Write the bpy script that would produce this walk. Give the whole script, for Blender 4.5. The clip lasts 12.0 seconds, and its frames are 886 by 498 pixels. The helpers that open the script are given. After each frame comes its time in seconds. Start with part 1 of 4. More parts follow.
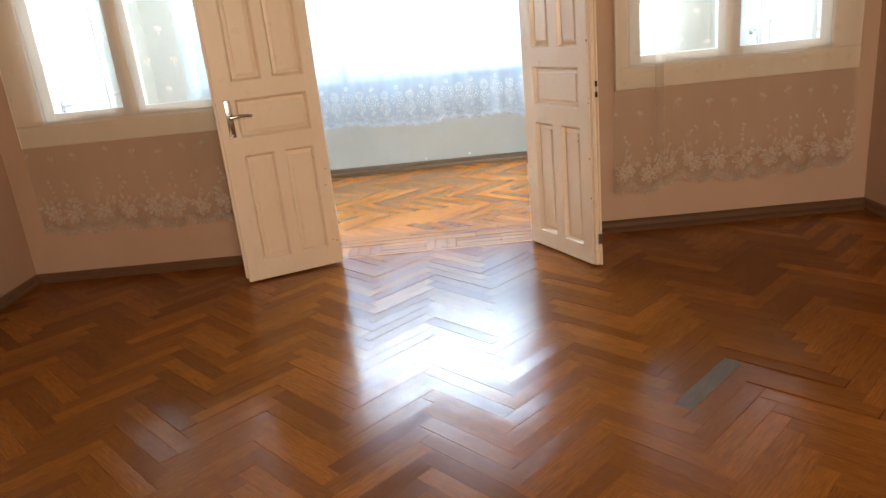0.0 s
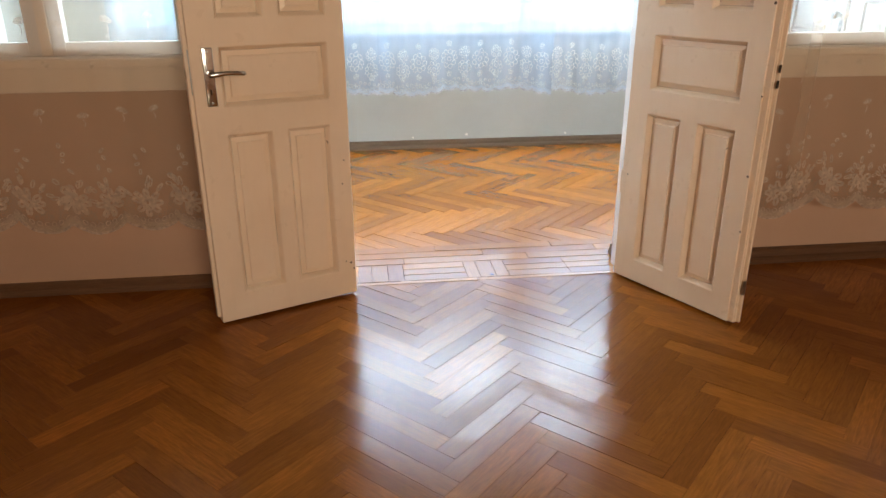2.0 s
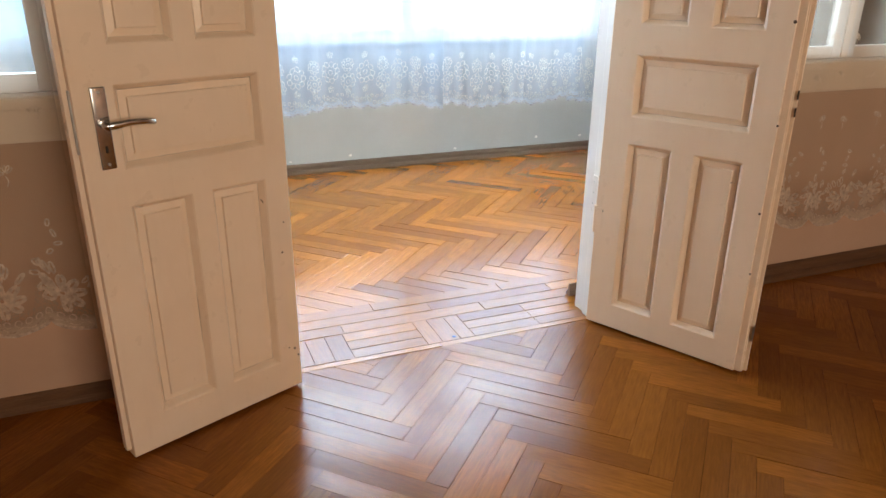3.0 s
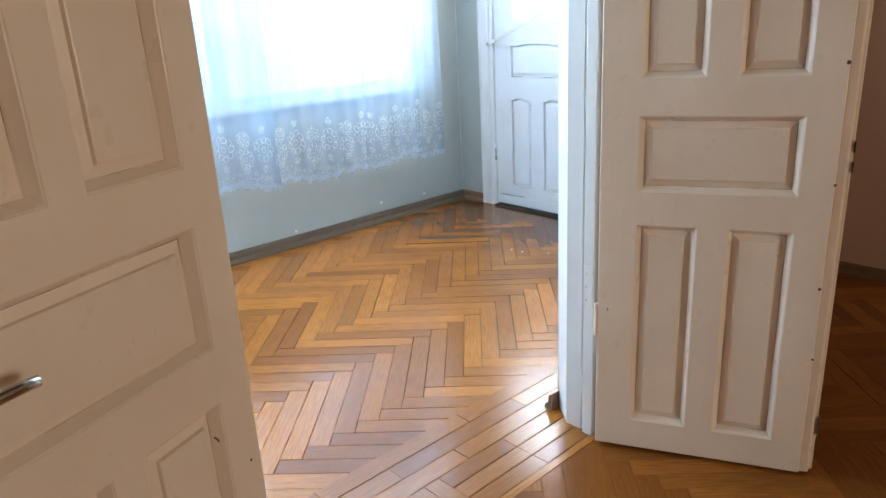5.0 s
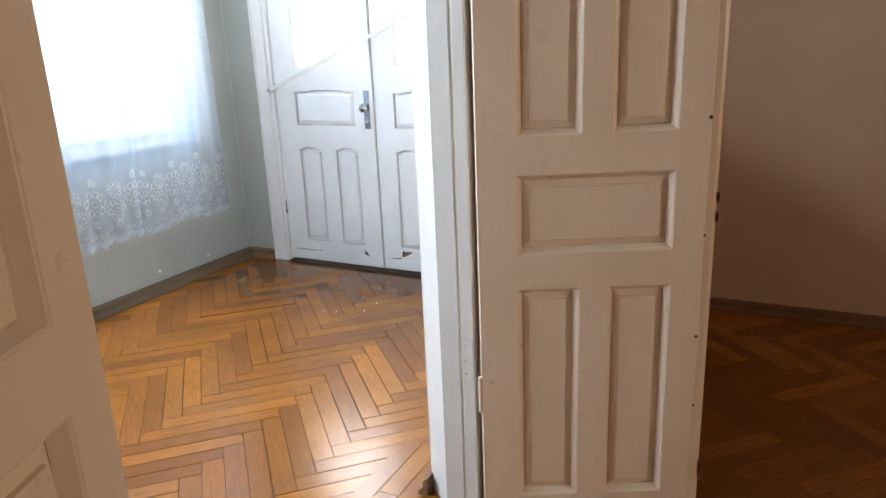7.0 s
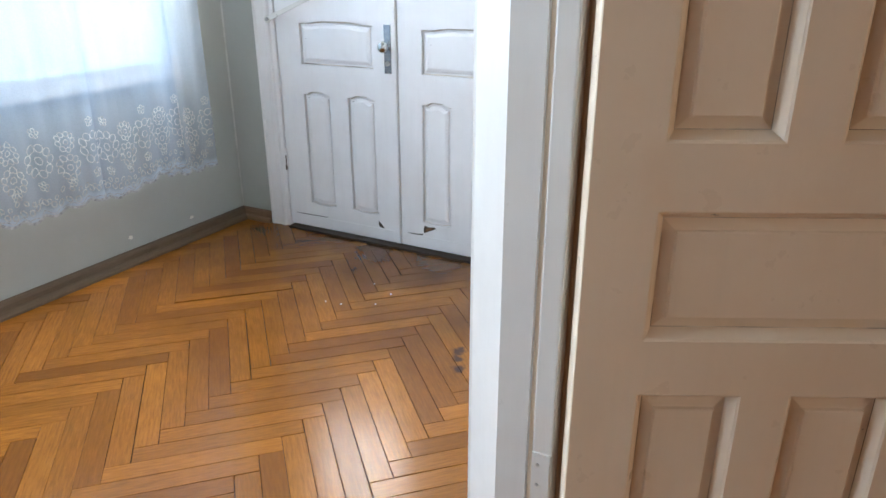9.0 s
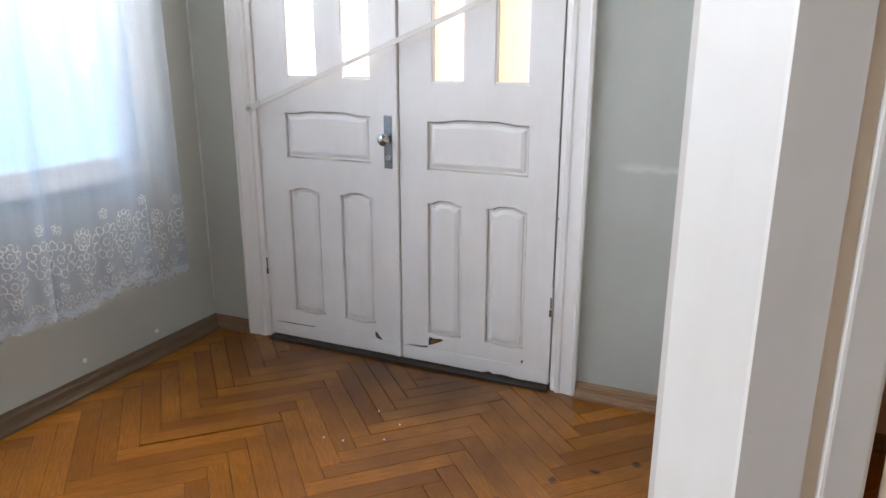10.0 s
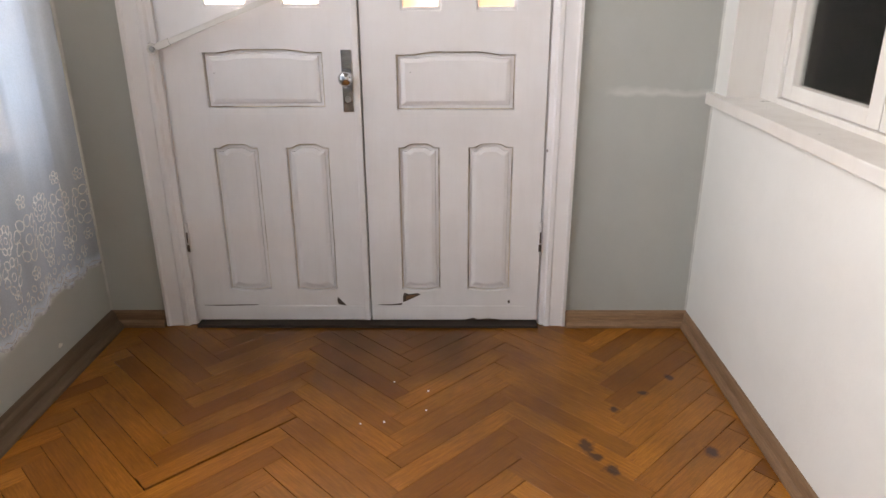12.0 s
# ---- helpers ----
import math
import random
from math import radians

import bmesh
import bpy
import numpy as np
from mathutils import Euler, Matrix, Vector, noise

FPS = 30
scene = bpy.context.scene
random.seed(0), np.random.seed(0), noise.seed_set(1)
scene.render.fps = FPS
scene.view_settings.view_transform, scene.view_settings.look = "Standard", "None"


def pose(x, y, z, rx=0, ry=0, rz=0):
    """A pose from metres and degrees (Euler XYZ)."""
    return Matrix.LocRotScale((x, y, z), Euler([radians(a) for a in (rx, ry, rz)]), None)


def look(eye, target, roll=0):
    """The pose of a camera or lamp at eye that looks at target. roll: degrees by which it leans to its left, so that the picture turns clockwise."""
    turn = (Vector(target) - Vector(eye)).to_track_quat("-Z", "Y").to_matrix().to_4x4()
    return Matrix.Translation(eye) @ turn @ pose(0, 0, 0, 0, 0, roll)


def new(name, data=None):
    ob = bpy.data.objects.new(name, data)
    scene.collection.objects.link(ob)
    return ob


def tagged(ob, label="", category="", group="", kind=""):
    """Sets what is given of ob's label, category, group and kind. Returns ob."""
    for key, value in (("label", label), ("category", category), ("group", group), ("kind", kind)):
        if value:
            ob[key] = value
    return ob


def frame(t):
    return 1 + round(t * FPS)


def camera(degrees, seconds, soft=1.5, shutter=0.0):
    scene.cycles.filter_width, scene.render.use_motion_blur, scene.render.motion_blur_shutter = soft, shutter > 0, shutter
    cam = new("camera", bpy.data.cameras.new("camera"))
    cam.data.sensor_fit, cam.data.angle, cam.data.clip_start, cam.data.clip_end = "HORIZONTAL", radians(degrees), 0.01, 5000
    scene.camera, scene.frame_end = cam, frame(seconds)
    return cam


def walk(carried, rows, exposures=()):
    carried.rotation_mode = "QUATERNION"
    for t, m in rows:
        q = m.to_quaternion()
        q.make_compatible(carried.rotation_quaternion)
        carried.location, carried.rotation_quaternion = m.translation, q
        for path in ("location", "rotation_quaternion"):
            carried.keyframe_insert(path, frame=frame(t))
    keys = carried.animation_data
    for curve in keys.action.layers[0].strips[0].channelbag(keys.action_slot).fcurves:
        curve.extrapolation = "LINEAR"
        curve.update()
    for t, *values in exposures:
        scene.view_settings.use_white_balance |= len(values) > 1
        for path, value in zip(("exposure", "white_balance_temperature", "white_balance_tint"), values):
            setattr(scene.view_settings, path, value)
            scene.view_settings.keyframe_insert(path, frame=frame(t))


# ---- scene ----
cam = camera(64.6, 12.0)
PATH = [
    (0, (0.168, 0.068, 1.406), (0.117, 1.97, 0.79), -5.8),
    (0.5, (-0.032, 0.442, 1.399), (-0.18, 2.346, 0.807), -5.6),
    (1, (-0.166, 0.819, 1.399), (-0.359, 2.712, 0.784), -4.6),
    (1.5, (-0.357, 1.068, 1.378), (-0.379, 2.957, 0.723), -2.6),
    (2, (-0.541, 1.418, 1.324), (-0.32, 3.27, 0.603), -0.2),
    (2.5, (-0.646, 1.825, 1.346), (-0.189, 3.628, 0.611), 0.6),
    (3, (-0.929, 2.137, 1.358), (-0.232, 3.866, 0.634), 0.6),
    (3.2, (-1.001, 2.236, 1.371), (-0.256, 3.941, 0.636), -0.1),
    (4.8, (-1.112, 3.101, 1.409), (0.087, 4.563, 0.758), -3.2),
    (5, (-1.092, 3.183, 1.403), (0.178, 4.594, 0.774), -3.1),
    (5.5, (-1.044, 3.384, 1.439), (0.395, 4.657, 0.882), -4.1),
    (6, (-1.061, 3.568, 1.473), (0.539, 4.643, 0.942), -4.0),
    (6.5, (-1.077, 3.603, 1.467), (0.599, 4.56, 0.943), -3.2),
    (7, (-1.059, 3.627, 1.453), (0.651, 4.5, 0.89), -2.4),
    (7.2, (-1.059, 3.645, 1.46), (0.657, 4.492, 0.879), -2.1),
    (8.8, (-0.438, 4.007, 1.441), (1.18, 4.912, 0.691), -0.3),
    (9, (-0.356, 4.101, 1.445), (1.284, 4.974, 0.704), -0.1),
    (9.5, (-0.136, 4.295, 1.452), (1.568, 5.114, 0.802), 0.1),
    (10, (-0.057, 4.556, 1.467), (1.703, 5.335, 0.923), 0.1),
    (10.5, (-0.056, 4.929, 1.505), (1.742, 5.63, 0.979), -0.1),
    (11, (0.044, 5.257, 1.474), (1.856, 5.931, 0.963), -1.4),
    (11.5, (0.029, 5.468, 1.465), (1.879, 5.872, 0.822), -1.2),
    (12, (-0.055, 5.661, 1.434), (1.813, 5.686, 0.721), -0.3),
]
walk(cam, [(t, look(eye, target, roll)) for t, eye, target, roll in PATH],
     [(0.0, 1.12, 6600, 9), (1.0, 0.88, 6900, 10), (2.0, 0.9, 6700, 10), (3.0, 0.94, 6500, 10), (5.0, 0.64, 5600, 4), (5.5, 0.45, 5700, 4), (6.5, 0.36, 6600, 11), (7.2, 0.36, 6600, 11), (9.0, 0.15, 6500, 11), (10.0, -0.34, 7300, 18), (10.5, -0.56, 8000, 22), (11.2, -0.52, 8400, 23), (12.0, -0.42, 8400, 24)])

# ---- light ----
world = bpy.data.worlds.new("sky")
scene.world = world
world.use_nodes = True
wn = world.node_tree.nodes
sky = wn.new("ShaderNodeTexSky")
sky.sky_type, sky.sun_disc = "NISHITA", False
sky.sun_elevation, sky.sun_rotation = radians(50), radians(200)
world.node_tree.links.new(sky.outputs[0], wn["Background"].inputs[0])
wn["Background"].inputs[1].default_value = 0.12
world.cycles.sampling_method = "NONE"
sun = new("sun", bpy.data.lights.new("sun", "SUN"))
sun.data.energy, sun.data.angle, sun.data.color = 0.6, radians(12), (1.0, 0.95, 0.88)
sun.rotation_euler = (radians(40), 0, radians(20))


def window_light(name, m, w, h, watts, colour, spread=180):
    """An area lamp at a window that stands in for the sky's light."""
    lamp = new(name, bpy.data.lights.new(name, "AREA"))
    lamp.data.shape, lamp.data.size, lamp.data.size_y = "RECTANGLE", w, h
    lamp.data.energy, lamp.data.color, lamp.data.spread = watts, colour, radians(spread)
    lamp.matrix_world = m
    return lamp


# lamps added for the wide window's sky: strong above view, weaker and bluer below
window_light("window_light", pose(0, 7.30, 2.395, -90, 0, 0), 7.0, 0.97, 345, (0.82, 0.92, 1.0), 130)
window_light("window_light", pose(0, 7.30, 1.435, -90, 0, 0), 7.0, 0.93, 78, (0.52, 0.76, 1.0))
# lamp for the rear window, unseen and inferred from the lit door leaves
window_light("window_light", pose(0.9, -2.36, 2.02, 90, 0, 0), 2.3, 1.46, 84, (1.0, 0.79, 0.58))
# lamp added behind the end door's left panes, for the sky and floor glare
window_light("window_light", pose(2.93, 6.385, 1.68, 0, 90, 0), 0.64, 0.52, 110, (1.0, 0.97, 0.92))

# ---- plan ----
XR, XQ = 2.80, -2.67         # side walls of the room
YB = -2.2                    # its rear wall
YW, YV = 4.48, 4.622        # the partition's two faces
XE, XL = 2.77, -2.70         # ends of the veranda
YF = 7.19                    # the veranda's window wall
HC = 3.00                    # ceiling


# ---- materials ----
def mat(name):
    m = bpy.data.materials.new(name)
    m.use_nodes = True
    n = m.node_tree.nodes
    return m, n, m.node_tree.links, n["Principled BSDF"]


def node(n, kind, **vals):
    x = n.new(kind)
    for k, v in vals.items():
        x.inputs[k].default_value = v
    return x


def noise_tex(n, l, scale, detail=4, rough=0.55, src=None, stretch=None):
    t = node(n, "ShaderNodeTexNoise", Scale=scale, Detail=detail, Roughness=rough)
    if src is None:
        src = n.new("ShaderNodeNewGeometry").outputs["Position"]
    if stretch:
        mp = n.new("ShaderNodeMapping")
        mp.inputs["Scale"].default_value = stretch
        l.new(src, mp.inputs[0])
        src = mp.outputs[0]
    l.new(src, t.inputs["Vector"])
    return t.outputs["Fac"]


def ramp(n, l, fac, stops):
    r = n.new("ShaderNodeValToRGB")
    e = r.color_ramp.elements
    while len(e) < len(stops):
        e.new(0.5)
    for el, (p, c) in zip(e, stops):
        el.position = p
        el.color = (*c, 1) if len(c) == 3 else c
    l.new(fac, r.inputs[0])
    return r.outputs[0]


def grey(v):
    return (v, v, v)


def mix(n, l, fac, a, b, mode="MIX"):
    x = n.new("ShaderNodeMix")
    x.data_type, x.blend_type = "RGBA", mode
    for sock, v in ((x.inputs[0], fac), (x.inputs[6], a), (x.inputs[7], b)):
        if isinstance(v, (int, float)):
            sock.default_value = v
        elif isinstance(v, tuple):
            sock.default_value = (*v, 1)
        else:
            l.new(v, sock)
    return x.outputs[2]


def bump(n, l, bsdf, height, strength=0.2, dist=0.005):
    b = node(n, "ShaderNodeBump", Strength=strength, Distance=dist)
    l.new(height, b.inputs["Height"])
    l.new(b.outputs[0], bsdf.inputs["Normal"])
    return b


def math_node(n, l, op, a, b=0.0):
    x = n.new("ShaderNodeMath")
    x.operation = op
    for sock, v in zip(x.inputs, (a, b)):
        if isinstance(v, (int, float)):
            sock.default_value = v
        else:
            l.new(v, sock)
    return x.outputs[0]


def plaster(name, colour, dirt, patch=False):
    """Limewashed plaster: broad cloudy stains and a fine trowel grain."""
    m, n, l, p = mat(name)
    c = mix(n, l, ramp(n, l, noise_tex(n, l, 1.3, 5), [(0.35, grey(0)), (0.75, grey(1))]), colour, dirt)
    c = mix(n, l, ramp(n, l, noise_tex(n, l, 9, 6, 0.7), [(0.45, grey(0)), (0.8, grey(0.35))]), c, tuple(v * 0.86 for v in colour))
    if patch:
        # an old repair with a ragged upper edge
        sep = n.new("ShaderNodeSeparateXYZ")
        l.new(n.new("ShaderNodeNewGeometry").outputs["Position"], sep.inputs[0])
        wob = math_node(n, l, "MULTIPLY", noise_tex(n, l, 9, 5), 0.05)
        z = math_node(n, l, "ADD", sep.outputs[2], wob)
        band = ramp(n, l, math_node(n, l, "SUBTRACT", z, 0.635), [(0.39, grey(0)), (0.405, grey(0.8)), (0.43, grey(0))])
        side = ramp(n, l, math_node(n, l, "SUBTRACT", sep.outputs[1], 4.5), [(0.5, grey(1)), (0.56, grey(0))])
        c = mix(n, l, math_node(n, l, "MULTIPLY", band, side), c, (0.56, 0.57, 0.53))
    l.new(c, p.inputs["Base Color"])
    p.inputs["Roughness"].default_value = 0.75
    bump(n, l, p, noise_tex(n, l, 45, 6, 0.65), 0.25, 0.004)
    return m


def paint(name, colour, worn, rough=0.35, chips=0.0):
    """Brushed oil paint on wood: brush marks, yellowing, small chips."""
    m, n, l, p = mat(name)
    oc = n.new("ShaderNodeTexCoord").outputs["Object"]
    c = mix(n, l, ramp(n, l, noise_tex(n, l, 3, 5, 0.6, oc), [(0.35, grey(0)), (0.75, grey(1))]), colour, worn)
    c = mix(n, l, ramp(n, l, noise_tex(n, l, 30, 4, 0.6, oc, (1, 1, 0.12)), [(0.5, grey(0)), (0.9, grey(0.25))]), c, tuple(v * 0.85 for v in worn))
    if chips:
        f = noise_tex(n, l, 23, 5, 0.6, oc)
        c = mix(n, l, ramp(n, l, f, [(0.76 - chips, grey(0)), (0.775 - chips, grey(1))]), c, (0.12, 0.07, 0.045))
    l.new(c, p.inputs["Base Color"])
    l.new(ramp(n, l, noise_tex(n, l, 12, 4, 0.6, oc), [(0.3, grey(rough - 0.08)), (0.7, grey(rough + 0.15))]), p.inputs["Roughness"])
    bump(n, l, p, noise_tex(n, l, 40, 2, 0.5, oc, (1, 1, 0.15)), 0.10, 0.003)
    return m


def parquet(name, dark, light, rough, blotches=False, coat=0.25, spec=0.5, wavy=0.12):
    """Varnished strip parquet: each block has its own tone, grain runs along it."""
    m, n, l, p = mat(name)
    uv = n.new("ShaderNodeUVMap").outputs[0]
    rnd = math_node(n, l, "FRACT", math_node(n, l, "ADD", n.new("ShaderNodeObjectInfo").outputs["Random"], n.new("ShaderNodeNewGeometry").outputs["Random Per Island"]))
    off = n.new("ShaderNodeCombineXYZ")
    l.new(math_node(n, l, "MULTIPLY", rnd, 37.0), off.inputs[0])
    l.new(math_node(n, l, "MULTIPLY", rnd, 91.0), off.inputs[1])
    add = n.new("ShaderNodeVectorMath")
    l.new(uv, add.inputs[0])
    l.new(off.outputs[0], add.inputs[1])
    src = add.outputs[0]
    grain = noise_tex(n, l, 9, 6, 0.65, src, (1.2, 14, 1))
    fine = noise_tex(n, l, 40, 5, 0.7, src, (1, 16, 1))
    tone = ramp(n, l, rnd, [(0.0, dark), (0.25, tuple(a * 0.6 + b * 0.4 for a, b in zip(dark, light))), (0.7, light), (1.0, tuple(min(1, v * 1.25) for v in light))])
    c = mix(n, l, ramp(n, l, grain, [(0.35, grey(0.55)), (0.65, grey(0))]), tone, tuple(v * 0.55 for v in dark))
    c = mix(n, l, ramp(n, l, fine, [(0.45, grey(0)), (0.75, grey(0.35))]), c, tuple(v * 0.4 for v in dark))
    wear = noise_tex(n, l, 1.6, 5, 0.6)
    c = mix(n, l, ramp(n, l, wear, [(0.4, grey(0)), (0.68, grey(0.4))]), c, tuple(v * 0.7 for v in dark))
    if blotches:
        # varnish grows darker towards the end door, with an uneven edge
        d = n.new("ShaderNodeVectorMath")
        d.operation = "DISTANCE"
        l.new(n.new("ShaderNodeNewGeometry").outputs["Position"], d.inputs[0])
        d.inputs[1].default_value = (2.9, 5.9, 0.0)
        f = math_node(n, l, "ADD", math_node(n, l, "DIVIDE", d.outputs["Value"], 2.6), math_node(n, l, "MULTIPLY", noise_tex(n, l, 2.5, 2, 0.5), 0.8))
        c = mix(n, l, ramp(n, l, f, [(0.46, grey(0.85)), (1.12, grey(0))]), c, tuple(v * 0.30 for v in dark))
        # scuffed dark streaks along the grain
        c = mix(n, l, ramp(n, l, noise_tex(n, l, 5, 6, 0.7, src, (0.8, 5, 1)), [(0.58, grey(0)), (0.78, grey(0.3))]), c, tuple(v * 0.45 for v in dark))
        # old burn marks near the corner
        for cx, cy, r in ((1.877, 5.222, 0.055), (1.82, 5.19, 0.04), (1.758, 5.155, 0.05), (2.31, 4.82, 0.03), (2.20, 4.95, 0.03), (2.09, 5.084, 0.035), (1.85, 4.815, 0.045)):
            d = n.new("ShaderNodeVectorMath")
            d.operation = "DISTANCE"
            l.new(n.new("ShaderNodeNewGeometry").outputs["Position"], d.inputs[0])
            d.inputs[1].default_value = (cx, cy, 0.0)
            f = math_node(n, l, "ADD", math_node(n, l, "DIVIDE", d.outputs["Value"], r), math_node(n, l, "MULTIPLY", noise_tex(n, l, 26, 4), 1.6))
            c = mix(n, l, ramp(n, l, math_node(n, l, "MULTIPLY", f, 0.5), [(0.55, grey(0.8)), (0.75, grey(0))]), c, (0.018, 0.012, 0.012))
    l.new(c, p.inputs["Base Color"])
    l.new(ramp(n, l, noise_tex(n, l, 4, 2, 0.5), [(0.3, grey(rough)), (0.72, grey(rough + 0.08))]), p.inputs["Roughness"])
    p.inputs["Coat Weight"].default_value = coat
    p.inputs["Coat IOR"].default_value = 1.6
    p.inputs["Specular IOR Level"].default_value = spec
    p.inputs["Coat Roughness"].default_value = rough
    if wavy:
        bump(n, l, p, noise_tex(n, l, 9, 1), wavy, 0.004)
    return m


def metal(name, colour, rough):
    m, n, l, p = mat(name)
    c = mix(n, l, ramp(n, l, noise_tex(n, l, 40, 4), [(0.4, grey(0)), (0.75, grey(0.6))]), colour, tuple(v * 0.5 for v in colour))
    l.new(c, p.inputs["Base Color"])
    p.inputs["Metallic"].default_value, p.inputs["Roughness"].default_value = 1.0, rough
    return m


def plain(name, colour, rough=0.6):
    m, n, l, p = mat(name)
    c = mix(n, l, ramp(n, l, noise_tex(n, l, 18, 5), [(0.35, grey(0)), (0.75, grey(1))]), colour, tuple(v * 0.78 for v in colour))
    l.new(c, p.inputs["Base Color"])
    p.inputs["Roughness"].default_value = rough
    bump(n, l, p, noise_tex(n, l, 70, 4), 0.1, 0.003)
    return m


def glass(name, tint, rough, frost):
    """Window glass: see-through with a Fresnel gloss; frost scatters what lies behind."""
    m, n, l, p = mat(name)
    out = n["Material Output"]
    n.remove(p)
    clear = n.new("ShaderNodeBsdfTransparent")
    clear.inputs[0].default_value = (*tint, 1)
    body = clear.outputs[0]
    if frost:
        f = n.new("ShaderNodeBsdfTranslucent")
        f.inputs[0].default_value = (*tint, 1)
        mx = n.new("ShaderNodeMixShader")
        mx.inputs[0].default_value = frost
        l.new(body, mx.inputs[1])
        l.new(f.outputs[0], mx.inputs[2])
        body = mx.outputs[0]
    gl = node(n, "ShaderNodeBsdfGlossy", Roughness=rough)
    fr = node(n, "ShaderNodeFresnel", IOR=1.45)
    mx = n.new("ShaderNodeMixShader")
    l.new(fr.outputs[0], mx.inputs[0])
    l.new(body, mx.inputs[1])
    l.new(gl.outputs[0], mx.inputs[2])
    l.new(mx.outputs[0], out.inputs[0])
    return m


def sheer(name, colour, cover, hem_cover, net, top=1.0):
    """Sheer woven cloth: part thread, part gap; denser towards the worked hem."""
    m, n, l, p = mat(name)
    out = n["Material Output"]
    n.remove(p)
    uv = n.new("ShaderNodeUVMap").outputs[0]
    sep = n.new("ShaderNodeSeparateXYZ")
    l.new(uv, sep.inputs[0])
    v = sep.outputs[1]
    band = ramp(n, l, v, [(0.0, grey(hem_cover)), (0.03, grey(hem_cover)), (0.05, grey(cover * 1.25)), (0.25, grey(cover)), (0.35, grey(cover * top))])
    vor = node(n, "ShaderNodeTexVoronoi", Scale=net)
    l.new(uv, vor.inputs["Vector"])
    cell = ramp(n, l, vor.outputs["Distance"], [(0.2, grey(0.94)), (0.6, grey(1.05))])
    weave = ramp(n, l, noise_tex(n, l, 3, 3, 0.5, uv, (4, 0.5, 1)), [(0.3, grey(0.9)), (0.7, grey(1.08))])
    fac = math_node(n, l, "MULTIPLY", math_node(n, l, "MULTIPLY", band, cell), weave)
    clear = n.new("ShaderNodeBsdfTransparent")
    dif = n.new("ShaderNodeBsdfDiffuse")
    trl = n.new("ShaderNodeBsdfTranslucent")
    for s in (dif, trl):
        s.inputs[0].default_value = (*colour, 1)
    th = n.new("ShaderNodeMixShader")
    th.inputs[0].default_value = 0.68
    l.new(dif.outputs[0], th.inputs[1])
    l.new(trl.outputs[0], th.inputs[2])
    mx = n.new("ShaderNodeMixShader")
    l.new(fac, mx.inputs[0])
    l.new(clear.outputs[0], mx.inputs[1])
    l.new(th.outputs[0], mx.inputs[2])
    l.new(mx.outputs[0], out.inputs[0])
    return m


def thread(name, colour, cover):
    """Embroidery thread: soft, a little open between the stitches."""
    m, n, l, p = mat(name)
    out = n["Material Output"]
    c = mix(n, l, ramp(n, l, noise_tex(n, l, 90, 4), [(0.35, grey(0)), (0.7, grey(1))]), colour, tuple(v * 0.85 for v in colour))
    n.remove(p)
    dif, trl = n.new("ShaderNodeBsdfDiffuse"), n.new("ShaderNodeBsdfTranslucent")
    p = n.new("ShaderNodeMixShader")
    p.inputs[0].default_value = 0.5
    for i, q in enumerate((dif, trl)):
        l.new(c, q.inputs[0])
        l.new(q.outputs[0], p.inputs[i + 1])
    clear = n.new("ShaderNodeBsdfTransparent")
    mx = n.new("ShaderNodeMixShader")
    l.new(ramp(n, l, noise_tex(n, l, 60, 4), [(0.3, grey(cover * 0.6)), (0.7, grey(min(1, cover * 1.3)))]), mx.inputs[0])
    l.new(clear.outputs[0], mx.inputs[1])
    l.new(p.outputs[0], mx.inputs[2])
    l.new(mx.outputs[0], out.inputs[0])
    return m


M_PEACH = plaster("peach_plaster", (0.52, 0.345, 0.24), (0.46, 0.30, 0.20))
M_GREEN = plaster("pale_green_plaster", (0.42, 0.432, 0.402), (0.365, 0.373, 0.345), patch=True)
# partition's veranda face: paler copy of the green plaster, standing in for window light
M_GREEN_LIT = plaster("window_lit_plaster", (0.70, 0.70, 0.67), (0.63, 0.63, 0.60))
# ceiling stays out of view; darkened so less light bounces off it
M_CEIL = plaster("dark_ceiling_plaster", (0.22, 0.21, 0.19), (0.18, 0.17, 0.15))
M_DOOR = paint("cream_door_paint", (0.83, 0.695, 0.545), (0.77, 0.625, 0.47), 0.32, 0.012)
M_EDOOR = paint("white_door_paint", (0.79, 0.77, 0.77), (0.72, 0.69, 0.68), 0.36, 0.025)
M_TRIM = paint("white_trim_paint", (0.68, 0.655, 0.62), (0.62, 0.585, 0.545), 0.35, 0.01)
M_CASE = paint("ivory_window_paint", (0.76, 0.66, 0.53), (0.70, 0.59, 0.46), 0.35, 0.0)
M_FLOOR = parquet("varnished_parquet", (0.185, 0.058, 0.009), (0.30, 0.100, 0.014), 0.16, coat=0.0, spec=0.15, wavy=0.45)
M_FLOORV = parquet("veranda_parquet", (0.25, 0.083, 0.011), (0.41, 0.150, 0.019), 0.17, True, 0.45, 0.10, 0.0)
M_WORN = parquet("bare_grey_plank", (0.115, 0.090, 0.062), (0.14, 0.11, 0.078), 0.3, coat=0.0, spec=0.15)
M_SKIRTV = parquet("light_brown_skirting", (0.19, 0.105, 0.058), (0.28, 0.165, 0.095), 0.42, coat=0.0, spec=0.25)
M_SKIRTN = parquet("dusty_skirting", (0.125, 0.080, 0.048), (0.185, 0.125, 0.078), 0.55, coat=0.0, spec=0.25)
M_SKIRT = parquet("brown_skirting", (0.13, 0.064, 0.031), (0.20, 0.105, 0.052), 0.42, coat=0.0, spec=0.25)
M_CORNER = plain("corner_highlight_plaster", (0.52, 0.52, 0.49), 0.6)
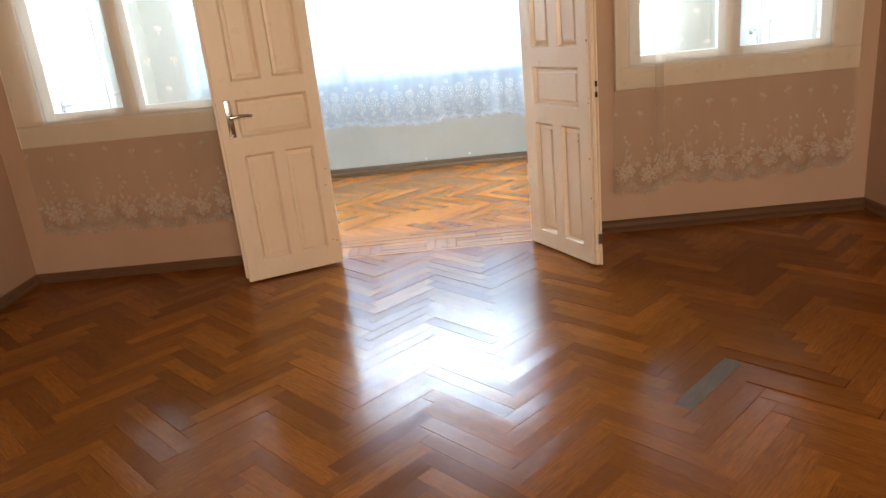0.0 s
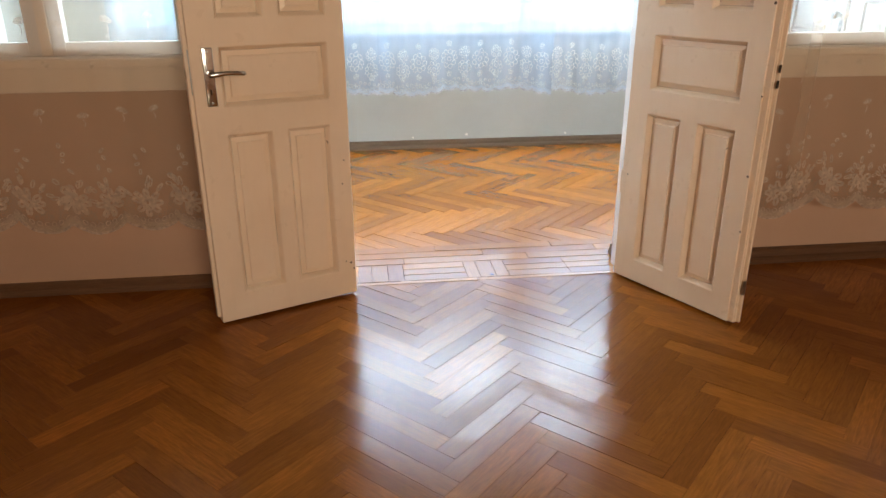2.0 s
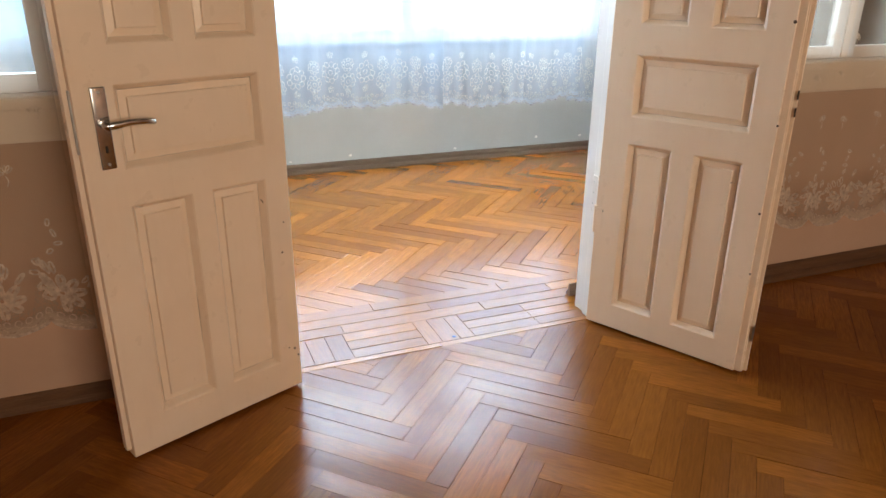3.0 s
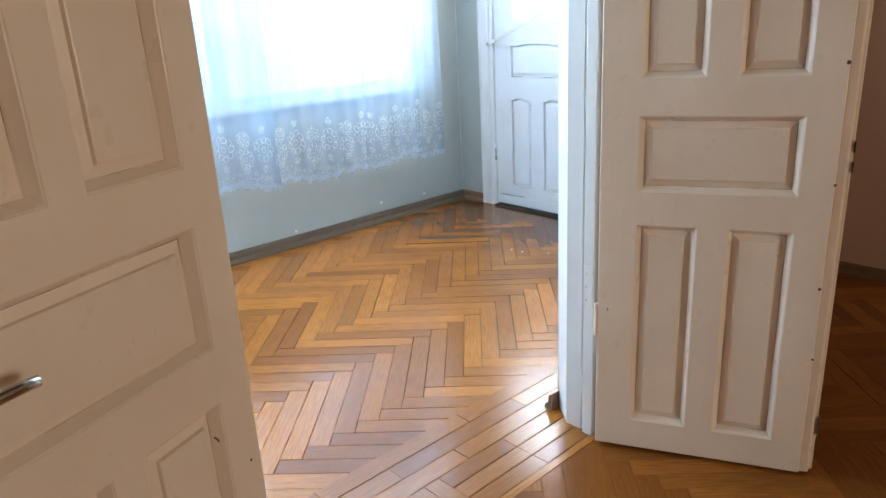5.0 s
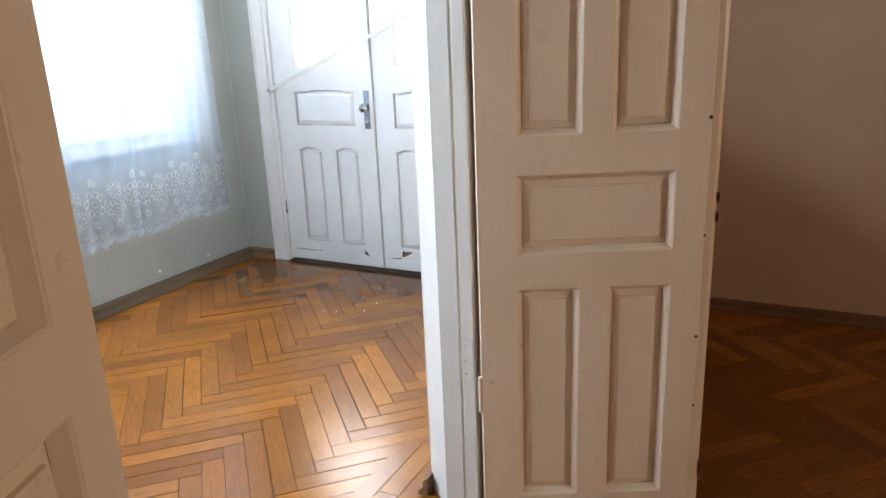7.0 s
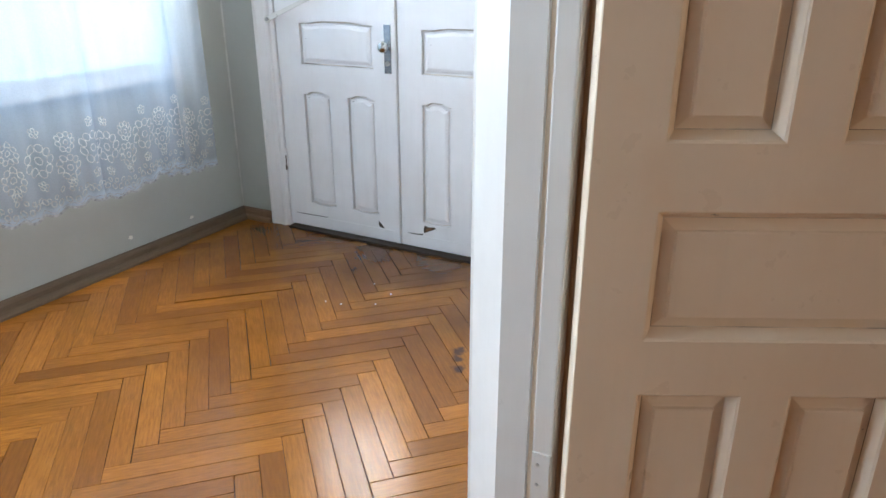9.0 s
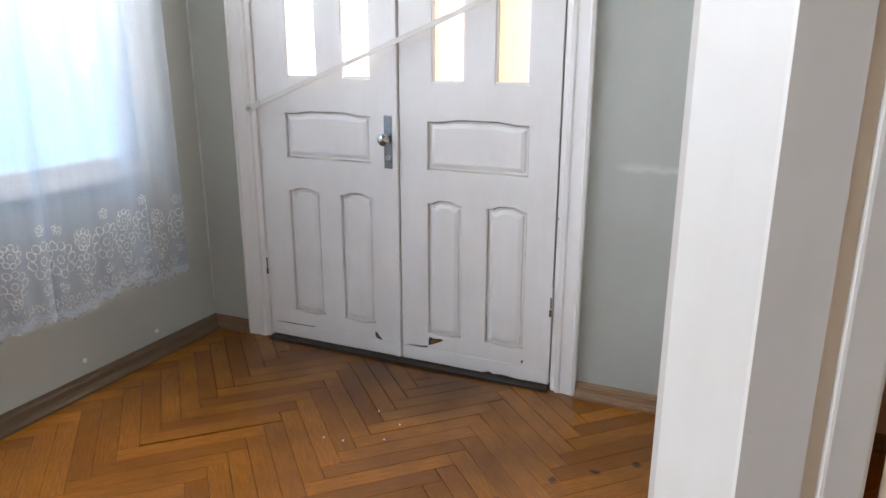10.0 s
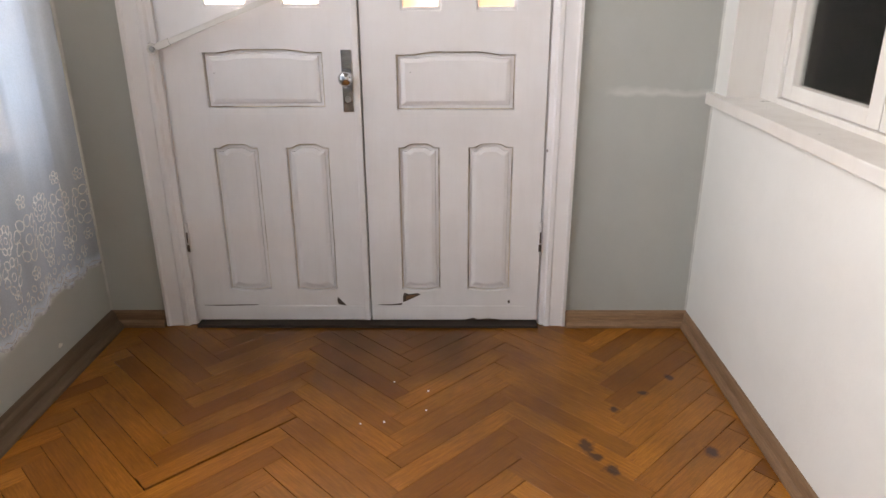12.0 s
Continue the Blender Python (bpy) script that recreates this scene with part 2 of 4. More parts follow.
# near-black joint dirt, also used for the dark inside gaps and holes
M_GAP = plain("joint_dirt_and_gap_dark", (0.03, 0.02, 0.014), 0.9)
M_CHROME = metal("chrome", (0.56, 0.57, 0.58), 0.16)
M_IRON = metal("painted_steel", (0.5, 0.5, 0.49), 0.35)
M_HOLE = plain("bare_rotten_wood", (0.08, 0.055, 0.04), 0.9)
M_PLASTIC = plain("ivory_plastic", (0.72, 0.66, 0.55), 0.4)
M_FLECK = plain("white_fleck", (0.8, 0.77, 0.7), 0.7)
M_GLASS = glass("window_glass", (0.93, 0.96, 0.95), 0.03, 0.0)
M_FROST = glass("frosted_glass", (0.95, 0.95, 0.93), 0.2, 0.35)
# white cloth, darkened to glow less, with the sky's blue cast in its colour
M_SHEERV = sheer("sky_tinted_sheer", (0.52, 0.60, 0.71), 0.44, 0.80, 260)
M_SHEERR = sheer("ivory_sheer", (0.72, 0.64, 0.53), 0.28, 0.58, 200, 1.08)
M_THREADV = thread("white_embroidery_thread", (0.88, 0.89, 0.91), 0.52)
M_THREADR = thread("ivory_embroidery_thread", (0.90, 0.79, 0.67), 0.58)


# ---- mesh helpers ----
def part(name, bm, material, parent=None, label="", smooth=False):
    me = bpy.data.meshes.new(name)
    bm.normal_update()
    bm.to_mesh(me)
    bm.free()
    me.materials.append(material)
    if smooth:
        for f in me.polygons:
            f.use_smooth = True
    ob = new(name, me)
    ob.parent = parent
    if label:
        ob["label"] = label
    return ob


def empty(name, m, label="", category="", group="", kind=""):
    ob = new(name)
    ob.empty_display_size = 0.1
    ob.matrix_world = m
    return tagged(ob, label, category, group, kind)


def box(bm, x0, x1, y0, y1, z0, z1, bevel=0.0):
    r = bmesh.ops.create_cube(bm, size=1, matrix=Matrix.LocRotScale(((x0 + x1) / 2, (y0 + y1) / 2, (z0 + z1) / 2), None, (abs(x1 - x0), abs(y1 - y0), abs(z1 - z0))))
    if bevel:
        edges = list({e for v in r["verts"] for e in v.link_edges})
        bmesh.ops.bevel(bm, geom=edges, offset=bevel, segments=2, affect="EDGES", profile=0.6)
    return bm


def boxes(*rows, bevel=0.0):
    bm = bmesh.new()
    for r in rows:
        box(bm, *r, bevel=bevel)
    return bm


def cyl(bm, m, r0, r1, h, seg=20):
    bmesh.ops.create_cone(bm, cap_ends=True, segments=seg, radius1=r0, radius2=r1, depth=h, matrix=m)
    return bm


def prism(profile, x0, x1):
    """A moulding: a profile of (y, z) points drawn along x."""
    bm = bmesh.new()
    a = [bm.verts.new((x0, y, z)) for y, z in profile]
    b = [bm.verts.new((x1, y, z)) for y, z in profile]
    k = len(profile)
    for i in range(k):
        bm.faces.new((a[i], a[(i + 1) % k], b[(i + 1) % k], b[i]))
    bm.faces.new(a[::-1])
    bm.faces.new(b)
    bmesh.ops.recalc_face_normals(bm, faces=bm.faces)
    uv = bm.loops.layers.uv.new("UVMap")
    for f in bm.faces:
        for lp in f.loops:
            lp[uv].uv = (lp.vert.co.x, lp.vert.co.y + lp.vert.co.z)
    return bm


def moulded(name, profile, length, m, material, parent=None):
    ob = part(name, prism(profile, 0, length), material, parent)
    ob.matrix_basis = m
    return ob


# ---- structure ----
def wall_with_holes(name, x0, x1, y0, y1, z0, z1, holes, material, label):
    """A wall along x, with holes (xa, xb, za, zb) right through it."""
    bm = bmesh.new()
    xs = sorted({x0, x1, *[h[0] for h in holes], *[h[1] for h in holes]})
    for a, b in zip(xs, xs[1:]):
        cut = sorted((h[2], h[3]) for h in holes if h[0] <= a and b <= h[1])
        z = z0
        for za, zb in cut:
            if za > z:
                box(bm, a, b, y0, y1, z, za)
            z = zb
        if z < z1:
            box(bm, a, b, y0, y1, z, z1)
    bmesh.ops.remove_doubles(bm, verts=bm.verts, dist=0.0005)
    return tagged(part(name, bm, material), label, "wall", kind="structure")


DOORH = 2.14                         # height of the doorway in the partition
WINR, WINL = (1.22, 2.645, 1.018, 2.14), (-2.48, -1.115, 1.018, 2.14)      # openings of the windows in the partition
holes, holes_veranda = ([(-hw, hw, -1, DOORH), WINR, WINL] for hw in (0.715, 0.765))
YM = 4.52
wall_with_holes("wall_partition", XQ - 0.2, XR + 0.2, YW, YM, 0, HC, holes, M_PEACH, "peach plastered partition wall with a doorway and two windows")
wall_with_holes("wall_partition_veranda", XL - 0.2, XE + 0.2, YM, YV, 0, HC, holes_veranda, M_GREEN_LIT, "partition wall seen from the veranda, its plaster paled for window light")
FARWIN = [(-2.36, 2.36, 0.94, 2.92)]
wall_with_holes("wall_north", XL - 0.2, XE + 0.2, YF, YF + 0.09, 0, HC, FARWIN, M_GREEN, "pale green plastered veranda wall below a wide window")
tagged(part("wall_east", boxes((XE, XE + 0.2, YV, 5.245, 0, HC), (XE, XE + 0.2, 6.845, YF, 0, HC), (XE, XE + 0.2, 5.245, 6.845, 2.24, HC)), M_GREEN), "pale green plastered end wall with a double door", "wall", kind="structure")
tagged(part("wall_west", boxes((XL - 0.2, XL, YV, 5.297, 0, HC), (XL - 0.2, XL, 6.123, YF, 0, HC), (XL - 0.2, XL, 5.297, 6.123, 2.09, HC)), M_GREEN), "pale green plastered end wall with a white door", "wall", kind="structure")
tagged(part("wall_room_right", boxes((XR, XR + 0.2, YB, YW, 0, HC)), M_PEACH), "peach plastered side wall, scuffed and unlit", "wall", kind="structure")
tagged(part("wall_room_left", boxes((XQ - 0.2, XQ, YB, YW, 0, HC)), M_PEACH), "peach plastered side wall, plain", "wall", kind="structure")
wall_with_holes("wall_south", XQ - 0.2, XR + 0.2, YB - 0.2, YB, 0, HC, [(-0.3, 2.1, 1.25, 2.80)], M_PEACH, "peach plastered rear wall with a window opening")
tagged(part("ceiling", boxes((XQ - 0.2, XR + 0.2, YB - 0.2, YF + 0.3, HC, HC + 0.15)), M_CEIL), "plain plastered ceiling out of view, dark grey to cut bounced light", "ceiling", kind="structure")

# skirting boards: a low brown board with a rounded top and a quarter round at its foot
SKV = [(0, 0), (-0.034, 0), (-0.034, 0.012), (-0.028, 0.022), (-0.018, 0.028), (-0.016, 0.05), (-0.011, 0.060), (0, 0.064)]


def skirting(m, length, deep=1.5, label="brown varnished wooden skirting board, dusty on top", material=None):
    ob = moulded("baseboard", [(y * deep, z) for y, z in SKV], length, m, material or M_SKIRT)
    return tagged(ob, label, "skirting board", kind="structure")


skirting(pose(XL, YF, 0), XE - XL, 2.1, "grey-brown wooden skirting board, dusty and spattered with paint", M_SKIRTN)
skirting(pose(XE, YF, 0, 0, 0, -90), YF - 6.94, label="light brown wooden skirting board, worn", material=M_SKIRTV)
skirting(pose(XE, 5.158, 0, 0, 0, -90), 5.158 - YV, label="light brown wooden skirting board, worn", material=M_SKIRTV)
skirting(pose(XE, YV, 0, 0, 0, 180), XE - 0.70, 0.95, label="light brown wooden skirting board, worn", material=M_SKIRTV)
skirting(pose(-0.735, YV, 0, 0, 0, 180), -0.735 - XL, 1.1, label="light brown wooden skirting board, worn", material=M_SKIRTV)
skirting(pose(XL, YV, 0, 0, 0, 90), 5.188 - YV, label="light brown wooden skirting board, worn", material=M_SKIRTV)
skirting(pose(XL, 6.232, 0, 0, 0, 90), YF - 6.232, label="light brown wooden skirting board, worn", material=M_SKIRTV)
skirting(pose(XQ, YW, 0), -XQ - 0.765, 0.5)
skirting(pose(0.765, YW, 0), XR - 0.765, 2.0)
skirting(pose(XR, YW, 0, 0, 0, -90), YW - YB, 1)
skirting(pose(XQ, YB, 0, 0, 0, 90), YW - YB, 1)
skirting(pose(XR, YB, 0, 0, 0, 180), XR - XQ, 1)


# rounded plaster corners of the veranda, their highlight put into a paler colour
for cx, cy, turn in ((XE, YF, 180), (XE, YV, 90)):
    bm = prism([(0, 0), (0.007, 0), (0.0048, 0.0015), (0.0025, 0.003), (0.001, 0.0053), (0, 0.007)], 0, HC - 0.07)
    ob = part("trim", bm, M_CORNER)
    ob.matrix_basis = Matrix.Translation((cx, cy, 0.066)) @ Matrix.Rotation(radians(turn), 4, "Z") @ Matrix(((0, 1, 0, 0), (0, 0, 1, 0), (1, 0, 0, 0), (0, 0, 0, 1)))
    tagged(ob, "narrow rounded plastered corner, coloured paler for its highlight", "corner trim", kind="structure")

# ---- door frame of the partition ----
def doorway_frame():
    e = empty("door_frame", pose(0, 0, 0), "cream painted wooden door lining with a rebate and old hinges", "door frame", kind="structure")
    for s in (-1, 1):
        # straight lining, then a splay towards the veranda
        plan = [(0.672, 4.472), (0.672, 4.533), (0.676, 4.537), (0.745, 4.622), (0.748, 4.629), (0.790, 4.629), (0.790, 4.472)]
        bm = bmesh.new()
        rows = [[bm.verts.new((s * x, y, z)) for x, y in plan] for z in (0.0, DOORH)]
        for i in range(len(plan)):
            j = (i + 1) % len(plan)
            bm.faces.new((rows[0][i], rows[0][j], rows[1][j], rows[1][i]))
        bm.faces.new(rows[0])
        bm.faces.new(rows[1])
        bmesh.ops.recalc_face_normals(bm, faces=bm.faces)
        part("lining", bm, M_TRIM, e)
        part("groove_board", box(bmesh.new(), *sorted((s * 0.684, s * 0.700)), 4.456, 4.474, 0, DOORH), M_DOOR, e)
        part("rebate", box(bmesh.new(), *sorted((s * 0.660, s * 0.700)), 4.418, 4.457, 0, DOORH, 0.004), M_TRIM, e)
        bm = box(bmesh.new(), *sorted((s * 0.702, s * 0.762)), 4.425, 4.478, 0, DOORH + 0.06, 0.004)
        box(bm, *sorted((s * 0.710, s * 0.738)), 4.418, 4.426, 0, DOORH + 0.05, 0.003)
        part("casing", bm, M_DOOR, e)
        for z in (0.55, 1.80):
            bm = box(bmesh.new(), *sorted((s * 0.6565, s * 0.6605)), 4.420, 4.455, z - 0.07, z + 0.07, 0.001)
            h = part("hinge", bm, M_TRIM, e, "paint-covered steel hinge")
            for k in (-0.045, 0.0, 0.045):
                part("screw", cyl(bmesh.new(), pose(s * 0.6562, 4.443, z + k, 0, 90), 0.0035, 0.0035, 0.002, 8), M_IRON, h)
    part("head", box(bmesh.new(), -0.658, 0.658, 4.42, 4.618, DOORH - 0.035, DOORH - 0.002, 0.003), M_TRIM, e)
    return e


doorway_frame()


# ---- panelled leaves ----
def rect(u0, u1, v0, v1):
    return [(u0, v0), (u1, v0), (u1, v1), (u0, v1)]


def ogee(u0, u1, v0, v1, rise, foot=0.0):
    """A panel outline with small square shoulders and a low arched head."""
    w = u1 - u0
    pts = [(u0, v0), (u1, v0)]
    if foot:
        pts = [(u0, v0), (u0 + w * 0.12, v0), (u0 + w * 0.3, v0 - foot), (u1 - w * 0.3, v0 - foot), (u1 - w * 0.12, v0), (u1, v0)]
    pts += [(u1, v1), (u1 - w * 0.13, v1)]
    for i in range(1, 8):
        k = i / 8
        s = min(1.0, math.sin(math.pi * k) * 1.6)
        pts.append((u1 - w * (0.13 + 0.74 * k), v1 + rise * s))
    pts += [(u0 + w * 0.13, v1), (u0, v1)]
    return pts


def leaf_body(width, z0, z1, holes, thick, bevel=0.002, rise=0.0):
    """Stiles and rails of a leaf: local x along its width, y = 0 the shown face, which looks to -y."""
    bm = bmesh.new()
    layers = []
    for y in (0.0, thick):
        edges = []
        loops = []
        for poly in ([(0, z0), (width, z0 + rise), (width, z1), (0, z1)], *holes):
            vs = [bm.verts.new((u, y, v)) for u, v in poly]
            loops.append(vs)
            edges += [bm.edges.new((vs[i], vs[(i + 1) % len(vs)])) for i in range(len(vs))]
        bmesh.ops.triangle_fill(bm, use_beauty=True, use_dissolve=True, edges=edges)
        layers.append(loops)
    for a, b in zip(*layers):
        for i in range(len(a)):
            j = (i + 1) % len(a)
            bm.faces.new((a[i], a[j], b[j], b[i]))
    bmesh.ops.recalc_face_normals(bm, faces=bm.faces)
    if bevel:
        sharp = [e for e in bm.edges if len(e.link_faces) == 2 and e.calc_face_angle(0) > 1.2]
        bmesh.ops.bevel(bm, geom=sharp, offset=bevel, segments=1, affect="EDGES")
    return bm


def panel_mesh(poly, thick, depth=0.017, rim=0.016, slope=0.018, lift=0.012):
    """A fielded panel sunk in its opening, the same on both faces."""
    us, vs = [p[0] for p in poly], [p[1] for p in poly]
    cu, cv, w, h = (min(us) + max(us)) / 2, (min(vs) + max(vs)) / 2, max(us) - min(us), max(vs) - min(vs)

    def ring(bm, inset, y):
        return [bm.verts.new((cu + (u - cu) * (w - 2 * inset) / w, y, cv + (v - cv) * (h - 2 * inset) / h)) for u, v in poly]

    bm = bmesh.new()
    for sgn, base in ((1, 0.0), (-1, thick)):
        grooved = depth < 0.02
        if grooved:
            # a narrow groove mottled brown, then the bevelled field
            deep = min(0.008, thick / 2 - depth - 0.001)
            bands = ((-0.001, depth + deep), (0.004, depth + deep), (0.005, depth), (rim, depth), (rim + 0.003, depth - 0.006), (rim + slope, depth - lift))
        else:
            # a sloped moulding down to a groove, a rising border, then a crisp step up to the field
            bands = ((-0.001, 0.0015), (0.002, 0.003), (0.012, depth - 0.004), (0.0135, depth), (0.015, depth), (0.033, depth - 0.005), (0.0345, depth - 0.012), (0.037, depth - 0.013))
        rows = [ring(bm, i, base + sgn * y) for i, y in bands]
        for k, (a, b) in enumerate(zip(rows, rows[1:])):
            for i in range(len(a)):
                j = (i + 1) % len(a)
                f = bm.faces.new((a[i], a[j], b[j], b[i]) if sgn > 0 else (b[i], b[j], a[j], a[i]))
                f.material_index = 1 if (k < 2 if grooved else k == 3) else 0
        bm.faces.new(rows[-1] if sgn > 0 else rows[-1][::-1])
    return bm


M_GROOVE, n, l, p = mat("groove_brown")
l.new(ramp(n, l, noise_tex(n, l, 6, 4), [(0.46, (0.74, 0.65, 0.53)), (0.68, (0.20, 0.14, 0.09))]), p.inputs["Base Color"])
p.inputs["Roughness"].default_value = 0.8


def panelled_leaf(name, m, width, z0, z1, panels, thick, material, label, panes=(), depth=0.0235, rise=0.0):
    e = empty(name, m, label, "door")
    part("leaf_body", leaf_body(width, z0, z1, [*panels, *panes], thick, rise=rise), material, e)
    for p in panels:
        part("panel", panel_mesh(p, thick, depth), material, e).data.materials.append(M_GROOVE)
    return e


def lever_handle(parent, u, v, toward):
    """Chrome lever on a long plate; toward: +1 points to larger u."""
    bm = box(bmesh.new(), u - 0.019, u + 0.019, -0.007, -0.0005, v - 0.105, v + 0.105, 0.003)
    plate = part("handle_plate", bm, M_CHROME, parent, "chrome backplate with a keyhole", True)
    bm = cyl(bmesh.new(), pose(u, -0.024, v + 0.012, 90), 0.011, 0.010, 0.045, 18)
    pts = [(0, -0.046, 0), (0.02, -0.05, 0.002), (0.05, -0.05, 0.005), (0.09, -0.048, 0.003), (0.118, -0.044, -0.001), (0.124, -0.038, -0.002)]
    rings = []
    for i, (a, y, z) in enumerate(pts):
        r = (0.011, 0.0105, 0.0085, 0.0085, 0.008, 0.003)[i]
        rings.append([bm.verts.new((u + toward * a, y + r * 0.75 * math.cos(t), v + 0.012 + z + r * math.sin(t))) for t in [2 * math.pi * k / 12 for k in range(12)]])
    for a, b in zip(rings, rings[1:]):
        for k in range(12):
            bm.faces.new((a[k], a[(k + 1) % 12], b[(k + 1) % 12], b[k]))
    bm.faces.new(rings[-1])
    bmesh.ops.recalc_face_normals(bm, faces=bm.faces)
    part("lever", bm, M_CHROME, plate, "curved chrome lever", True)
    part("keyhole", boxes((u - 0.003, u + 0.003, -0.0085, -0.006, v - 0.062, v - 0.044), bevel=0.001), M_GAP, plate)
    for k in (-0.092, 0.092):
        part("screw", cyl(bmesh.new(), pose(u, -0.008, v + k, 90), 0.004, 0.004, 0.003, 10), M_IRON, plate)


def room_panels(a, b, low):
    c = (a + b) / 2
    q = 0.042
    return [rect(a, c - q, low, 0.780), rect(c + q, b, low, 0.780), rect(a, b, 0.885, 1.103), rect(a, c - q, 1.212, 1.95), rect(c + q, b, 1.212, 1.95)]


THICK = 0.050
# right leaf, opened wide into the room
ang = math.degrees(math.atan2(-0.894, 0.448))
right = panelled_leaf("door_leaf", pose(0.632, 4.382, 0, 0, 0, ang), 0.622, 0.012, 2.095, room_panels(0.110, 0.534, 0.115), THICK, M_DOOR, "cream painted panelled door leaf standing open, ridged meeting edge")
bm = box(bmesh.new(), 0.6205, 0.646, 0.006, 0.048, 0.014, 2.07, 0.004)
box(bm, 0.622, 0.650, 0.012, 0.020, 0.014, 2.07, 0.003)
box(bm, 0.622, 0.660, 0.027, 0.037, 0.014, 2.07, 0.003)
part("meeting_strip", bm, M_DOOR, right, "ridged white meeting strip with chipped paint")
for z in (1.02, 0.965):
    part("latch_hole", boxes((0.6595, 0.6615, 0.016, 0.030, z - 0.014, z + 0.014)), M_GAP, right)
part("bolt_plate", boxes((0.6595, 0.6615, 0.012, 0.034, 0.14, 0.20), bevel=0.0005), M_IRON, right, "rusty steel bolt plate")
for u, v, r in ((0.618, 1.24, 0.006), (0.622, 0.92, 0.004), (0.616, 0.62, 0.005), (0.621, 0.40, 0.004), (0.03, 0.50, 0.004)):
    part("paint_chip", cyl(bmesh.new(), pose(u, -0.0005, v, 90), r, r * 0.8, 0.001, 7), M_HOLE, right)
for z in (0.46, 1.75):
    bm = cyl(bmesh.new(), pose(-0.004, 0.004, z), 0.0065, 0.0065, 0.11, 10)
    box(bm, 0.002, 0.03, -0.0015, 0.0, z - 0.05, z + 0.05)
    part("hinge", bm, M_DOOR, right, "paint-covered hinge")
# left leaf, folded back towards the wall, with the handle
left = panelled_leaf("door_leaf", pose(-1.130, 4.074, 0, 0, 0, 23.2), 0.593, 0.010, 2.095, [rect(0.104, 0.276, 0.128, 0.773), rect(0.338, 0.512, 0.128, 0.773), rect(0.104, 0.518, 0.877, 1.094), rect(0.104, 0.276, 1.196, 1.94), rect(0.338, 0.520, 1.196, 1.94)], THICK, M_DOOR, "cream painted panelled door leaf standing open, with a chrome lever handle", rise=0.004)
lever_handle(left, 0.062, 0.990, 1)
bm = box(bmesh.new(), -0.014, 0.006, 0.020, 0.046, 0.03, 2.09, 0.003)
part("edge_strip", bm, M_DOOR, left, "yellowed wooden rebate strip")
part("lock_bolt", boxes((-0.003, 0.002, 0.008, 0.019, 0.93, 1.09), bevel=0.001), M_IRON, left, "steel lock face")
for u, v, r in ((0.565, 0.62, 0.003), (0.552, 0.52, 0.0035), (0.572, 0.16, 0.005), (0.55, 0.17, 0.003), (0.585, 0.13, 0.004)):
    part("paint_chip", cyl(bmesh.new(), pose(u, -0.0005, v, 90), r, r * 0.8, 0.001, 7), M_HOLE, left)


# ---- windows of the partition ----
def partition_window(name, x0, x1, ga, gb, gc, gd, out0, out1, label):
    """A two-sash window in the opening x0..x1, glass ga..gb and gc..gd: ivory casing on the room's side, a deep sill on the veranda's."""
    e = empty(name, pose(0, 0, 0), label, "window", kind="structure")
    zb, zt = 1.018, 2.14
    bm = box(bmesh.new(), out0, out1, 4.430, 4.478, 0.900, 1.030, 0.004)
    box(bm, out0 + 0.03, out1 - 0.03, 4.419, 4.432, 0.995, 1.028, 0.004)
    part("bottom_casing", bm, M_CASE, e)
    for a, b in ((out0, ga - 0.075), (gd + 0.075, out1)):
        part("side_casing", box(bmesh.new(), a, b, 4.430, 4.478, 1.031, zt + 0.06, 0.004), M_CASE, e)
    part("top_casing", box(bmesh.new(), ga - 0.074, gd + 0.074, 4.430, 4.478, zt - 0.02, zt + 0.06, 0.004), M_CASE, e)
    a0, b1 = ga - 0.066, gd + 0.066
    bm = bmesh.new()
    for r in ((x0, a0 - 0.002, zb, zt), (b1 + 0.002, x1, zb, zt), (a0, b1, zb, zb + 0.022), (a0, b1, zt - 0.04, zt)):
        box(bm, r[0], r[1], 4.436, 4.498, r[2], r[3], 0.002)
    part("window_frame", bm, M_TRIM, e)
    mid = (gb + gc) / 2
    for a, b, g0, g1 in ((a0, mid - 0.002, ga, gb), (mid + 0.002, b1, gc, gd)):
        bm = bmesh.new()
        for r in ((a, g0, zb + 0.024, zt - 0.042), (g1, b, zb + 0.024, zt - 0.042), (g0, g1, zb + 0.024, zb + 0.075), (g0, g1, zt - 0.10, zt - 0.042)):
            box(bm, r[0], r[1], 4.440, 4.484, r[2], r[3], 0.003)
        sash = part("sash", bm, M_TRIM, e)
        g = part("pane", boxes((g0 - 0.004, g1 + 0.004, 4.460, 4.464, zb + 0.071, zt - 0.096)), M_GLASS, sash)
        g.visible_shadow = False
        hx = a + 0.002 if a == a0 else b - 0.002
        part("hinge", cyl(bmesh.new(), pose(hx, 4.488, zb + 0.19), 0.007, 0.007, 0.11, 10), M_TRIM, sash)
    part("meeting_bead", box(bmesh.new(), mid - 0.02, mid + 0.02, 4.430, 4.440, zb + 0.026, zt - 0.045, 0.003), M_CASE, e)
    part("reveal", boxes((x0 - 0.001, x0 + 0.012, 4.499, YV + 0.002, zb, zt), (x1 - 0.012, x1 + 0.001, 4.499, YV + 0.002, zb, zt)), M_TRIM, e)
    bm = box(bmesh.new(), x0 - 0.03, min(x1 + 0.122, XE - 0.002), 4.486, YV + 0.034, zb - 0.042, zb + 0.002, 0.005)
    part("window_sill", bm, M_TRIM, e, "cream painted wooden sill with chipped edges")
    return e


